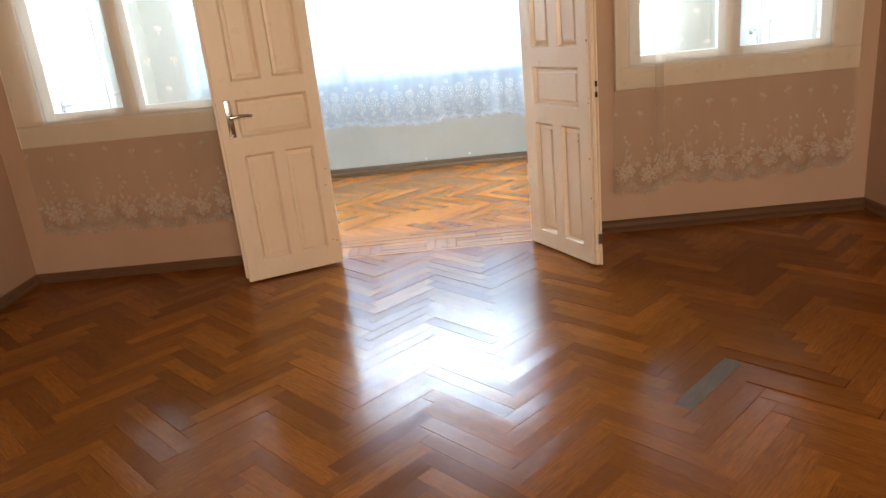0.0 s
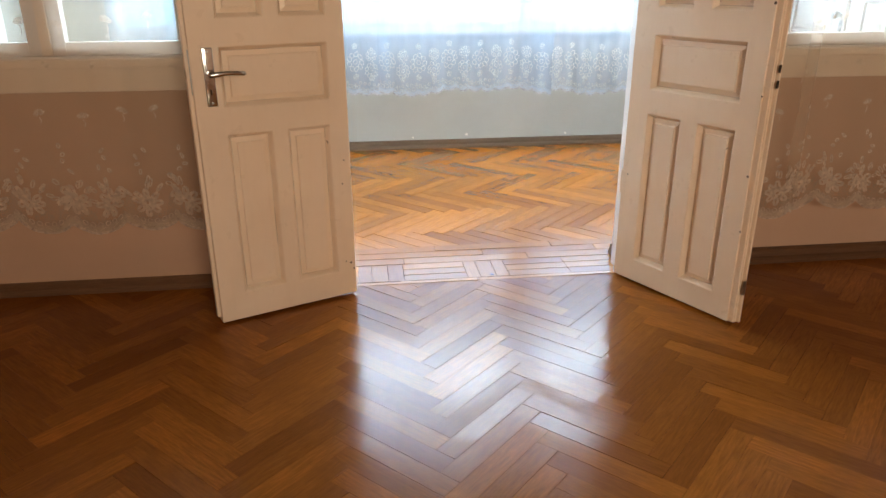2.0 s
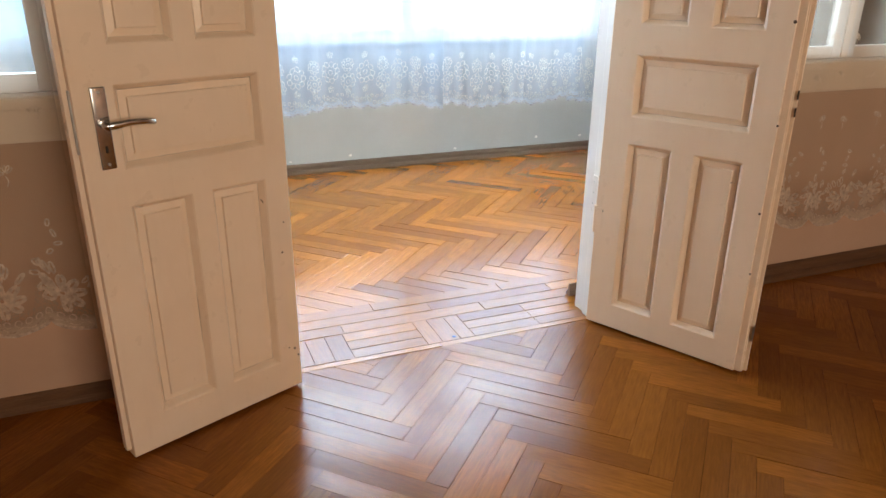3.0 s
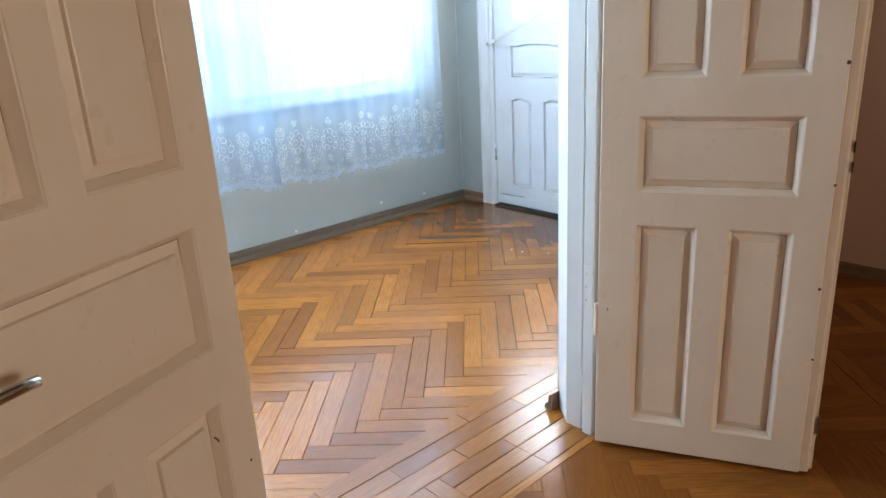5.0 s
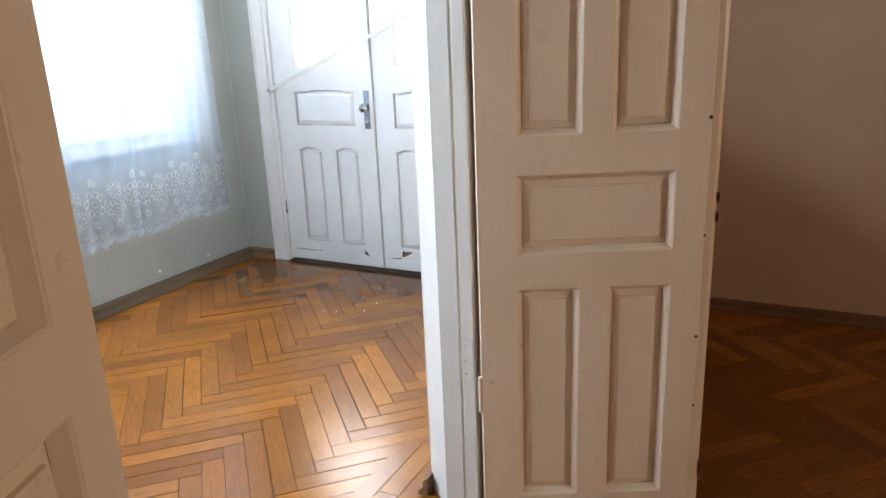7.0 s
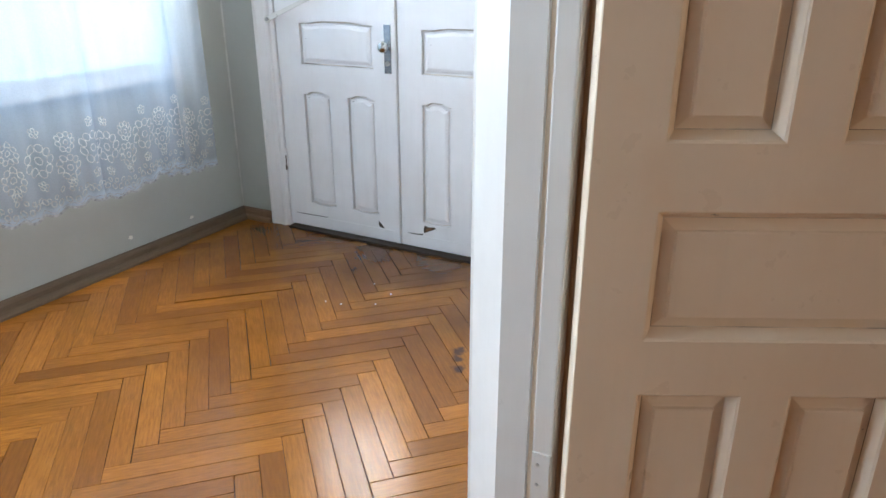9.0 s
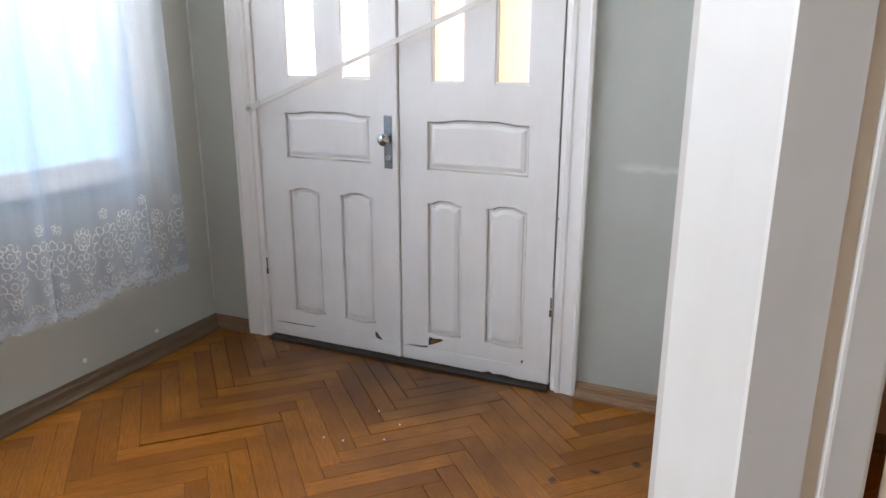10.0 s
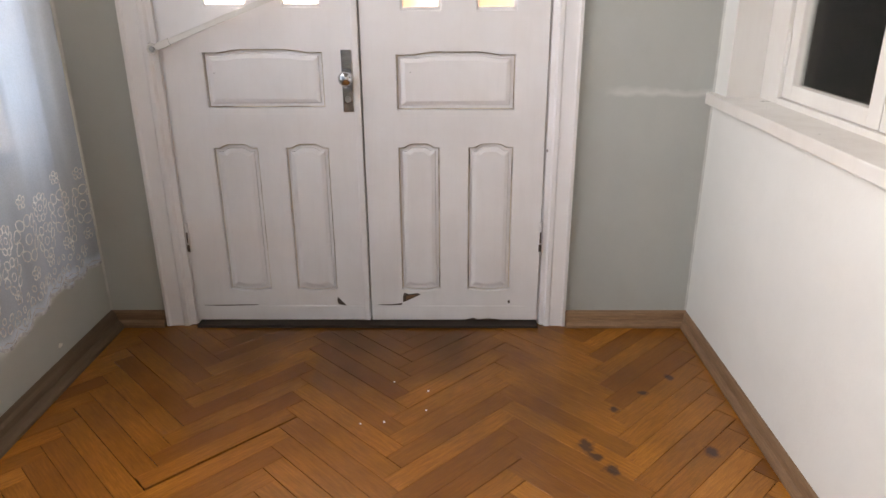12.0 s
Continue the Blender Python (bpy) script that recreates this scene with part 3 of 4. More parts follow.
partition_window("window_1", WINR[0], WINR[1], 1.352, 1.815, 1.950, 2.425, 1.20, 2.67, "two-sash wooden window with an ivory casing and clear panes")
partition_window("window_2", WINL[0], WINL[1], -2.245, -1.815, -1.675, -1.245, -2.505, -1.09, "two-sash wooden window with an ivory casing and clear panes")

# ---- wide veranda window ----
e = empty("window_3", pose(0, 0, 0), "wide white wooden window, three lights behind sheer curtains", "window", kind="structure")
fx0, fx1, fz0, fz1 = -2.36, 2.36, 0.94, 2.92
posts = (-2.36, -0.83, 0.83, 2.36)
part("window_frame", boxes((fx0, fx1, 7.205, 7.265, fz0, fz0 + 0.03), (fx0, fx1, 7.205, 7.265, fz1 - 0.05, fz1), (fx0, fx0 + 0.025, 7.205, 7.265, fz0 + 0.03, fz1 - 0.05), (fx1 - 0.025, fx1, 7.205, 7.265, fz0 + 0.03, fz1 - 0.05), (-0.86, -0.80, 7.205, 7.265, fz0 + 0.03, fz1 - 0.05), (0.80, 0.86, 7.205, 7.265, fz0 + 0.03, fz1 - 0.05), bevel=0.003), M_TRIM, e)
part("window_sill", box(bmesh.new(), fx0 - 0.03, fx1 + 0.03, 7.125, 7.204, fz0 - 0.03, fz0 + 0.003, 0.006), M_TRIM, e)
for a, b in zip(posts, posts[1:]):
    p0, p1 = a + 0.03, b - 0.03
    s = 0.024
    bm = boxes((p0, p0 + s, 7.212, 7.258, fz0 + 0.032, fz1 - 0.052), (p1 - s, p1, 7.212, 7.258, fz0 + 0.032, fz1 - 0.052), (p0 + s, p1 - s, 7.212, 7.258, fz0 + 0.032, fz0 + 0.062), (p0 + s, p1 - s, 7.212, 7.258, fz1 - 0.10, fz1 - 0.052), bevel=0.003)
    sash = part("sash", bm, M_TRIM, e)
    g = part("pane", boxes((p0 + s - 0.003, p1 - s + 0.003, 7.233, 7.237, fz0 + 0.058, fz1 - 0.097)), M_GLASS, sash)
    g.visible_shadow = False

# ---- window in the room's rear wall ----
e = empty("window_4", pose(0, 0, 0), "plain white wooden window in the rear wall", "window", kind="structure")
part("window_frame", boxes((-0.3, 2.1, YB - 0.14, YB - 0.07, 1.25, 1.31), (-0.3, 2.1, YB - 0.14, YB - 0.07, 2.74, 2.80), (-0.3, -0.24, YB - 0.14, YB - 0.07, 1.31, 2.74), (2.04, 2.1, YB - 0.14, YB - 0.07, 1.31, 2.74), (0.87, 0.93, YB - 0.14, YB - 0.07, 1.31, 2.74), bevel=0.003), M_TRIM, e)
for a, b in ((-0.245, 0.875), (0.925, 2.045)):
    g = part("pane", boxes((a, b, YB - 0.107, YB - 0.103, 1.305, 2.745)), M_GLASS, e)
    g.visible_shadow = False


# ---- end doors of the veranda ----
def end_leaf(name, m, width, cols, pane_cols, heads, label):
    (a, b), (c, d) = cols
    low = [ogee(a, b, 0.172, 0.802, 0.016, 0.008), ogee(c, d, 0.172, 0.802, 0.016, 0.008)]
    mid = [ogee(a, d - 0.002, heads[0], heads[1], 0.012)]
    up = [rect(q[0], q[1], heads[2], 2.0) for q in pane_cols]
    e = panelled_leaf(name, m, width, 0.022, 2.19, [*low, *mid], 0.045, M_EDOOR, label, up, 0.014)
    for p in up:
        u0, u1, v0, v1 = p[0][0], p[1][0], p[0][1], p[2][1]
        g = part("pane", boxes((u0 - 0.003, u1 + 0.003, 0.020, 0.024, v0 - 0.003, v1 + 0.003)), M_FROST, e, "frosted glass pane")
        g.visible_shadow = False
        bm = boxes((u0, u1, 0.004, 0.019, v0, v0 + 0.012), (u0, u0 + 0.008, 0.004, 0.019, v0 + 0.01, v1), (u1 - 0.008, u1, 0.004, 0.019, v0 + 0.01, v1), bevel=0.001)
        part("glazing_bead", bm, M_EDOOR, e)
    part("weather_board", boxes((0.012, width - 0.012, -0.004, 0.0, 0.026, 0.092), bevel=0.0015), M_EDOOR, e, "white kickboard with peeling paint")
    return e


def knob_set(parent, u, v):
    plate = part("handle_plate", box(bmesh.new(), u - 0.021, u + 0.021, -0.006, -0.0005, v - 0.135, v + 0.105, 0.002), M_CHROME, parent, "tarnished chrome backplate")
    bm = cyl(bmesh.new(), pose(u, -0.02, v, 90), 0.011, 0.011, 0.034, 16)
    bmesh.ops.create_uvsphere(bm, u_segments=24, v_segments=14, radius=0.029, matrix=Matrix.Translation((u, -0.052, v)) @ Matrix.Diagonal((1, 0.75, 1, 1)))
    part("knob", bm, M_CHROME, plate, "round chrome door knob", True)
    part("lock_cylinder", cyl(bmesh.new(), pose(u, -0.009, v - 0.085, 90), 0.013, 0.012, 0.010, 16), M_IRON, plate)


# architrave of the east door, with a stepped profile
def architrave(name, x, sgn):
    e = empty(name, pose(0, 0, 0), "white painted moulded architrave round a double door", "door frame", kind="structure")
    # profile across its width: (offset from the outer edge, projection)
    prof = [(0, 0), (0, 0.030), (0.014, 0.034), (0.022, 0.028), (0.075, 0.024), (0.083, 0.030), (0.100, 0.030), (0.108, 0.016), (0.128, 0.012), (0.132, 0)]
    for y, d in ((6.935, -1), (5.160, 1)):
        pr = [(y + d * o * (1.0 if d < 0 else 0.89), x - sgn * (h + 0.001)) for o, h in prof]
        bm = bmesh.new()
        lo = [bm.verts.new((xx, yy, 0)) for yy, xx in pr]
        hi = [bm.verts.new((xx, yy, 2.20)) for yy, xx in pr]
        k = len(pr)
        for i in range(k):
            bm.faces.new((lo[i], lo[(i + 1) % k], hi[(i + 1) % k], hi[i]))
        bm.faces.new(lo)
        bm.faces.new(hi)
        bmesh.ops.recalc_face_normals(bm, faces=bm.faces)
        part("side_board", bm, M_EDOOR, e)
    part("head_board", box(bmesh.new(), *sorted((x - sgn * 0.001, x - sgn * 0.031)), 5.160, 6.935, 2.202, 2.33, 0.004), M_EDOOR, e)
    part("jamb", boxes((*sorted((x + sgn * 0.001, x + sgn * 0.12)), 6.793, 6.843, 0, 2.238), (*sorted((x + sgn * 0.001, x + sgn * 0.12)), 5.247, 5.280, 0, 2.238), (*sorted((x + sgn * 0.001, x + sgn * 0.12)), 5.280, 6.793, 2.195, 2.238), (*sorted((x + sgn * 0.036, x + sgn * 0.06)), 5.278, 5.306, 0, 2.196), (*sorted((x + sgn * 0.036, x + sgn * 0.06)), 6.770, 6.795, 0, 2.196)), M_EDOOR, e)
    part("threshold", box(bmesh.new(), *sorted((x - sgn * 0.052, x + sgn * 0.19)), 5.282, 6.791, 0.0, 0.014, 0.003), M_GAP, e, "dark worn wooden threshold")
    return e


architrave("door_frame_east", XE, 1)
elA = end_leaf("door_leaf", pose(XE - 0.013, 6.790, 0, 0, 0, -90), 0.768, ((0.156, 0.336), (0.452, 0.626)), ((0.182, 0.346), (0.482, 0.628)), (0.966, 1.180, 1.346), "white glazed door leaf with arched panels, paint peeling at foot")
knob_set(elA, 0.718, 1.084)
part("meeting_strip", box(bmesh.new(), 0.742, 0.7675, -0.010, 0.0, 0.024, 2.185, 0.004), M_EDOOR, elA, "grooved white meeting strip")
# dark strip added behind the meeting gap, so the gap reads as shade
part("edge_strip", boxes((0.752, 0.792, 0.046, 0.056, 0.024, 2.185)), M_GAP, elA)
elB = end_leaf("door_leaf", pose(XE - 0.013, 6.016, 0, 0, 0, -90), 0.732, ((0.138, 0.305), (0.424, 0.606)), ((0.160, 0.312), (0.450, 0.600)), (0.955, 1.168, 1.332), "white painted glazed door leaf with arched panels and a broken corner")


def shard(parent, pts, name, material, lift):
    """A ragged hole or splinter where the panel has rotted."""
    bm = bmesh.new()
    a = [bm.verts.new((u, -lift, v)) for u, v in pts]
    b = [bm.verts.new((u, -lift + 0.003, v)) for u, v in pts]
    bm.faces.new(a)
    for i in range(len(a)):
        j = (i + 1) % len(a)
        bm.faces.new((a[i], b[i], b[j], a[j]))
    bmesh.ops.recalc_face_normals(bm, faces=bm.faces)
    return part(name, bm, material, parent)


shard(elA, [(0.625, 0.134), (0.633, 0.127), (0.656, 0.102), (0.663, 0.092), (0.643, 0.096), (0.627, 0.101), (0.623, 0.117)], "rotten_hole", M_HOLE, 0.001)
shard(elB, [(0.140, 0.110), (0.157, 0.117), (0.184, 0.130), (0.217, 0.146), (0.205, 0.153), (0.167, 0.148), (0.146, 0.155), (0.140, 0.136)], "rotten_hole", M_HOLE, 0.001)
shard(elB, [(0.152, 0.120), (0.180, 0.134), (0.199, 0.146), (0.172, 0.144), (0.155, 0.138)], "splinter", M_SKIRT, 0.004)
shard(elB, [(0.031, 0.098), (0.094, 0.100), (0.136, 0.106), (0.134, 0.098), (0.084, 0.095)], "crack", M_HOLE, 0.0045)
shard(elB, [(0.418, 0.025), (0.449, 0.036), (0.470, 0.027), (0.522, 0.032), (0.575, 0.025)], "rotten_edge", M_HOLE, 0.0052)
shard(elB, [(0.601, 0.115), (0.609, 0.121), (0.612, 0.109), (0.604, 0.102)], "paint_chip", M_HOLE, 0.001)
shard(elA, [(0.031, 0.095), (0.125, 0.097), (0.272, 0.099), (0.261, 0.096), (0.104, 0.093)], "crack", M_HOLE, 0.0045)
for parent, u in ((elA, -0.001), (elB, 0.731)):
    part("hinge", cyl(bmesh.new(), pose(u, -0.004, 0.415), 0.007, 0.007, 0.13, 10), M_EDOOR, parent, "paint-covered hinge with a rusty pin")
    part("rust", boxes((u - 0.006, u + 0.006, -0.0125, -0.010, 0.352, 0.385), (u - 0.003, u + 0.004, -0.0125, -0.010, 0.39, 0.44), bevel=0.001), M_HOLE, parent, "rusty patch on the hinge")
    part("hinge", cyl(bmesh.new(), pose(u, -0.004, 1.75), 0.007, 0.007, 0.13, 10), M_EDOOR, parent)

# a plain panelled door in the other end wall
west = panelled_leaf("door_leaf", pose(XL + 0.012, 5.30, 0, 0, 0, 90), 0.82, 0.012, 2.06, [rect(0.11, 0.36, 0.13, 0.78), rect(0.44, 0.69, 0.13, 0.78), rect(0.11, 0.69, 0.92, 1.17), rect(0.11, 0.36, 1.28, 1.92), rect(0.44, 0.69, 1.28, 1.92)], 0.042, M_EDOOR, "closed white panelled door in the end wall of the veranda")
lever_handle(west, 0.075, 1.06, 1)
e = empty("door_frame_west", pose(0, 0, 0), "white painted flat architrave round a single door", "door frame", kind="structure")
for y in (5.19, 6.125):
    part("side_board", box(bmesh.new(), XL + 0.001, XL + 0.024, y, y + 0.10, 0, 2.09, 0.004), M_EDOOR, e)
part("head_board", box(bmesh.new(), XL + 0.001, XL + 0.024, 5.19, 6.225, 2.092, 2.20, 0.004), M_EDOOR, e)

# the locking bar across the east door
d = Vector((0, 5.47 - 6.808, 1.714 - 1.198)).normalized()
bar = empty("locking_bar", Matrix.Translation((XE - 0.058, 6.808, 1.198)) @ Matrix(((0, 1, 0, 0), (d.y, 0, d.z, 0), (d.z, 0, -d.y, 0), (0, 0, 0, 1))), "white painted flat steel bar hooked slantwise across the door", "door bar")
part("bar", box(bmesh.new(), 0.012, 1.70, -0.003, 0.003, -0.011, 0.011, 0.002), M_TRIM, bar)
bm = bmesh.new()
tor = [(0.017 * math.cos(2 * math.pi * i / 18), 0.017 * math.sin(2 * math.pi * i / 18)) for i in range(18)]
rings = [[bm.verts.new((x * (1 + 0.3 * math.cos(t)), 0.005 * math.sin(t), z * (1 + 0.3 * math.cos(t)))) for t in [2 * math.pi * k / 8 for k in range(8)]] for x, z in tor]
for i in range(18):
    for k in range(8):
        bm.faces.new((rings[i][k], rings[(i + 1) % 18][k], rings[(i + 1) % 18][(k + 1) % 8], rings[i][(k + 1) % 8]))
bmesh.ops.recalc_face_normals(bm, faces=bm.faces)
part("eye", bm, M_TRIM, bar, "forged ring at the bar's end", True)
part("sleeve", box(bmesh.new(), 0.02, 0.075, -0.006, 0.006, -0.014, 0.014, 0.003), M_TRIM, bar)
bm = cyl(bmesh.new(), pose(0, 0.012, 0, 90), 0.006, 0.006, 0.05, 12)
cyl(bm, pose(0, -0.008, 0, 90), 0.011, 0.009, 0.006, 12)
part("bolt", bm, M_IRON, bar, "worn steel bolt")


# ---- curtains ----
def curtain(name, x0, x1, y, ztop, hem, face, amp, seed, material, thread_mat, label, scallop=0.10, dip=0.022, slope=0.0, flowers=(), pitch=0.24, rod=True, swag=0.012):
    """A sheer hanging in soft folds, with a scalloped, embroidered hem. face: the side of y that is seen (-1 or 1)."""
    rng = random.Random(seed)
    waves = [(rng.uniform(3.5, 7), rng.uniform(0, 6.3), 1.0), (rng.uniform(9, 14), rng.uniform(0, 6.3), 0.6), (rng.uniform(20, 28), rng.uniform(0, 6.3), 0.40), (rng.uniform(46, 60), rng.uniform(0, 6.3), 0.26)]
    ph = rng.uniform(0, 1)

    def place(u, t):
        # u metres along, t from 0 at the hem to 1 at the rod
        grow = 0.45 + 0.55 * (1 - t)
        off = sum(a * math.sin(k * u + p + 0.35 * math.sin(2.1 * t + p)) for k, p, a in waves) * amp * grow
        low = hem + slope * (u / (x1 - x0)) - dip * abs(math.sin(math.pi * (u / scallop + ph))) ** 0.7 + swag * math.sin(4.3 * u + p0) + swag * 0.6 * math.sin(11.7 * u + 2 * p0)
        z = low + (ztop - low) * t
        return Vector((x0 + u, y + off, z)), z - low

    p0 = rng.uniform(0, 6)
    w = x1 - x0
    nu, ts = int(w / 0.012), [0, 0.012, 0.03, 0.06, 0.1, 0.15, 0.21, 0.28, 0.36, 0.45, 0.55, 0.66, 0.78, 0.9, 1.0]
    bm = bmesh.new()
    uvl = bm.loops.layers.uv.new("UVMap")
    grid = []
    for i in range(nu + 1):
        col = []
        for t in ts:
            c, h = place(w * i / nu, t)
            col.append((bm.verts.new(c), (w * i / nu, h)))
        grid.append(col)
    for i in range(nu):
        for j in range(len(ts) - 1):
            q = (grid[i][j], grid[i + 1][j], grid[i + 1][j + 1], grid[i][j + 1])
            f = bm.faces.new([v for v, _ in q])
            for lp, (_, c) in zip(f.loops, q):
                lp[uvl].uv = c
    thing = empty(name, pose(0, 0, 0), label, "curtain")
    part("cloth", bm, material, thing, smooth=True)
    # worked threads on the cloth: rings, petals and the corded edge
    bm = bmesh.new()

    def point(u, h):
        t = max(0.0, min(1.0, h / (ztop - hem)))
        c, _ = place(max(0, min(w, u)), t)
        c.y += face * 0.0025
        return c

    def strip(path, width):
        pts = [point(*q) for q in path]
        prev = None
        for i, c in enumerate(pts):
            a, b = pts[max(0, i - 1)], pts[min(len(pts) - 1, i + 1)]
            along = b - a
            side = Vector((-along.z, 0, along.x))
            if side.length < 1e-6:
                continue
            side = side.normalized() * width / 2
            cur = (bm.verts.new(c - side), bm.verts.new(c + side))
            if prev:
                bm.faces.new((prev[0], prev[1], cur[1], cur[0]))
            prev = cur

    def ring(u, h, ru, rh, tilt, width, k=11):
        ca, sa = math.cos(tilt), math.sin(tilt)
        strip([(u + ru * math.cos(a) * ca - rh * math.sin(a) * sa, h + ru * math.cos(a) * sa + rh * math.sin(a) * ca) for a in [2 * math.pi * i / k for i in range(k + 1)]], width)

    n = int(w / 0.012)
    strip([(w * i / n, 0.006) for i in range(n + 1)], 0.012)
    strip([(w * i / n, 0.022 + 0.006 * math.sin(i * 1.3)) for i in range(n + 1)], 0.004)
    if "rounds" in flowers:
        k = int(w / pitch)
        for i in range(k + 1):
            u = pitch * (i + 0.3)
            for cu, ch, r in ((u, 0.245, 0.048), (u + pitch / 2, 0.185, 0.038), (u + pitch / 2, 0.295, 0.030)):
                for q in range(9):
                    a = 2 * math.pi * q / 9
                    ring(cu + r * math.cos(a), ch + r * 1.15 * math.sin(a), r * 0.33, r * 0.36, 0, 0.0046)
                ring(cu, ch, r * 0.3, r * 0.34, 0, 0.0046)
            for cu, ch in ((u, 0.135), (u + pitch * 0.5, 0.12), (u, 0.36)):
                for q in range(5):
                    a = 2 * math.pi * q / 5 + 0.3
                    ring(cu + 0.013 * math.cos(a), ch + 0.014 * math.sin(a), 0.007, 0.008, 0, 0.0045, 8)
        for i in range(int(w / 0.034)):
            u = 0.034 * i
            ring(u, 0.052 + 0.012 * math.sin(i * 0.9), 0.012, 0.013, 0, 0.006, 8)
            ring(u + 0.017, 0.082 + 0.010 * math.sin(i * 1.1), 0.009, 0.010, 0, 0.005, 8)
    if "roses" in flowers:
        k = int(w / pitch)
        for i in range(k + 1):
            u, h0 = pitch * (i + 0.5) + rng.uniform(-0.02, 0.02), 0.125 + rng.uniform(-0.012, 0.012)
            for rr, cnt, turn in ((0.044, 8, 0.0), (0.024, 6, 0.4)):
                for q in range(cnt):
                    a = 2 * math.pi * q / cnt + turn + rng.uniform(-0.15, 0.15)
                    ring(u + rr * math.cos(a), h0 + rr * 0.9 * math.sin(a), rr * 0.42, rr * 0.2, a, 0.012, 9)
            ring(u, h0, 0.010, 0.009, 0.3, 0.008)
            for q in range(7):
                a = rng.uniform(0.25, 2.9)
                r0 = rng.uniform(0.07, 0.10)
                ring(u + r0 * math.cos(a), h0 + r0 * math.sin(a), 0.018, 0.006, a, 0.006, 8)
            for q in range(4):
                ring(u + rng.uniform(-0.03, 0.03), 0.25 + 0.03 * q, 0.012, 0.005, rng.uniform(0.3, 2.8), 0.005, 7)
        for i in range(int(w / 0.03)):
            ring(0.03 * i, 0.042, 0.010, 0.010, 0, 0.004, 7)
        for r in range(7):
            for i in range(k + 1):
                u, h = pitch * (i + 0.5 * (r % 2)) + rng.uniform(-0.02, 0.02), 0.48 + 0.17 * r
                for q in range(5):
                    a = 0.4 + 1.1 * q / 2
                    ring(u + 0.014 * math.cos(a), h + 0.016 * math.sin(a), 0.010, 0.004, a, 0.0032, 7)
                strip([(u, h - 0.035), (u + 0.006, h - 0.02), (u, h - 0.004)], 0.003)
    tagged(part("embroidery", bm, thread_mat, thing, "raised embroidered flowers and corded scallops"), kind="stuff")
    if rod:
        part("rail", box(bmesh.new(), x0, x1, y - 0.012, (YF if y > 5 else YW) - 0.001, ztop - 0.005, ztop + 0.03, 0.004), M_TRIM, thing, "white curtain rail fixed to the wall")
    return thing


WHITE = "white sheer curtain with embroidered scalloped hem over a bright window"
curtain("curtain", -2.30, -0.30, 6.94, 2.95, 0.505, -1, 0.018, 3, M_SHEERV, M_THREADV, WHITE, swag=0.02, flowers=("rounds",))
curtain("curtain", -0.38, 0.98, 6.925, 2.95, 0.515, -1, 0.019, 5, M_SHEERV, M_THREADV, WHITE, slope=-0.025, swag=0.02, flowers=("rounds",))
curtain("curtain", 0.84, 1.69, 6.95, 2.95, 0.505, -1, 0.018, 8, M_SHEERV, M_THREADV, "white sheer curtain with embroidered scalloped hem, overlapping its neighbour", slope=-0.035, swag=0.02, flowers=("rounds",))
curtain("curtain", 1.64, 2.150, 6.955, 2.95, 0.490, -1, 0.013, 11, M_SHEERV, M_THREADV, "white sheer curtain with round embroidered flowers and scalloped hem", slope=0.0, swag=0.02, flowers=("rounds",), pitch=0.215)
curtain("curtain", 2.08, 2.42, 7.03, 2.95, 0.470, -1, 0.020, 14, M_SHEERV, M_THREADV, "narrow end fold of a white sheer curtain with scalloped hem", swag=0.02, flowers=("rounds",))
IVORY = "thin ivory sheer curtain with embroidered scalloped hem below a window"
curtain("curtain", 1.17, 1.47, 4.372, 2.6, 0.300, -1, 0.016, 21, M_SHEERR, M_THREADR, IVORY, scallop=0.19, dip=0.04, slope=-0.01, flowers=("roses",), pitch=0.15)
curtain("curtain", 1.42, 2.64, 4.360, 2.6, 0.345, -1, 0.017, 23, M_SHEERR, M_THREADR, IVORY, scallop=0.21, dip=0.05, flowers=("roses",), pitch=0.155)
curtain("curtain", -2.46, -1.20, 4.375, 2.6, 0.375, -1, 0.017, 27, M_SHEERR, M_THREADR, IVORY, scallop=0.22, dip=0.05, flowers=("roses",), pitch=0.16)


# ---- plaster chips low on the walls ----
def wall_chip(m, r, seed):
    rng = random.Random(seed)
    bm = bmesh.new()
    k = 9
    top = [bm.verts.new((r * rng.uniform(0.6, 1.2) * math.cos(2 * math.pi * i / k), -0.0022, 0.8 * r * rng.uniform(0.6, 1.2) * math.sin(2 * math.pi * i / k))) for i in range(k)]
    low = [bm.verts.new((v.co.x * 1.15, 0.0005, v.co.z * 1.15)) for v in top]
    bm.faces.new(top)
    for i in range(k):
        bm.faces.new((top[i], low[i], low[(i + 1) % k], top[(i + 1) % k]))
    bmesh.ops.recalc_face_normals(bm, faces=bm.faces)
    ob = part("plaster_chip", bm, M_FLECK)
    ob.matrix_world = m
    return tagged(ob, "white plaster filler dab low on a green wall", "plaster chip", "plaster chips")


for k, (cx, cz, r) in enumerate(((2.35, 0.115, 0.012), (1.93, 0.13, 0.014), (1.2, 0.09, 0.010), (0.35, 0.10, 0.012), (-0.1, 0.085, 0.009))):
    wall_chip(pose(cx, YF, cz), r, k)


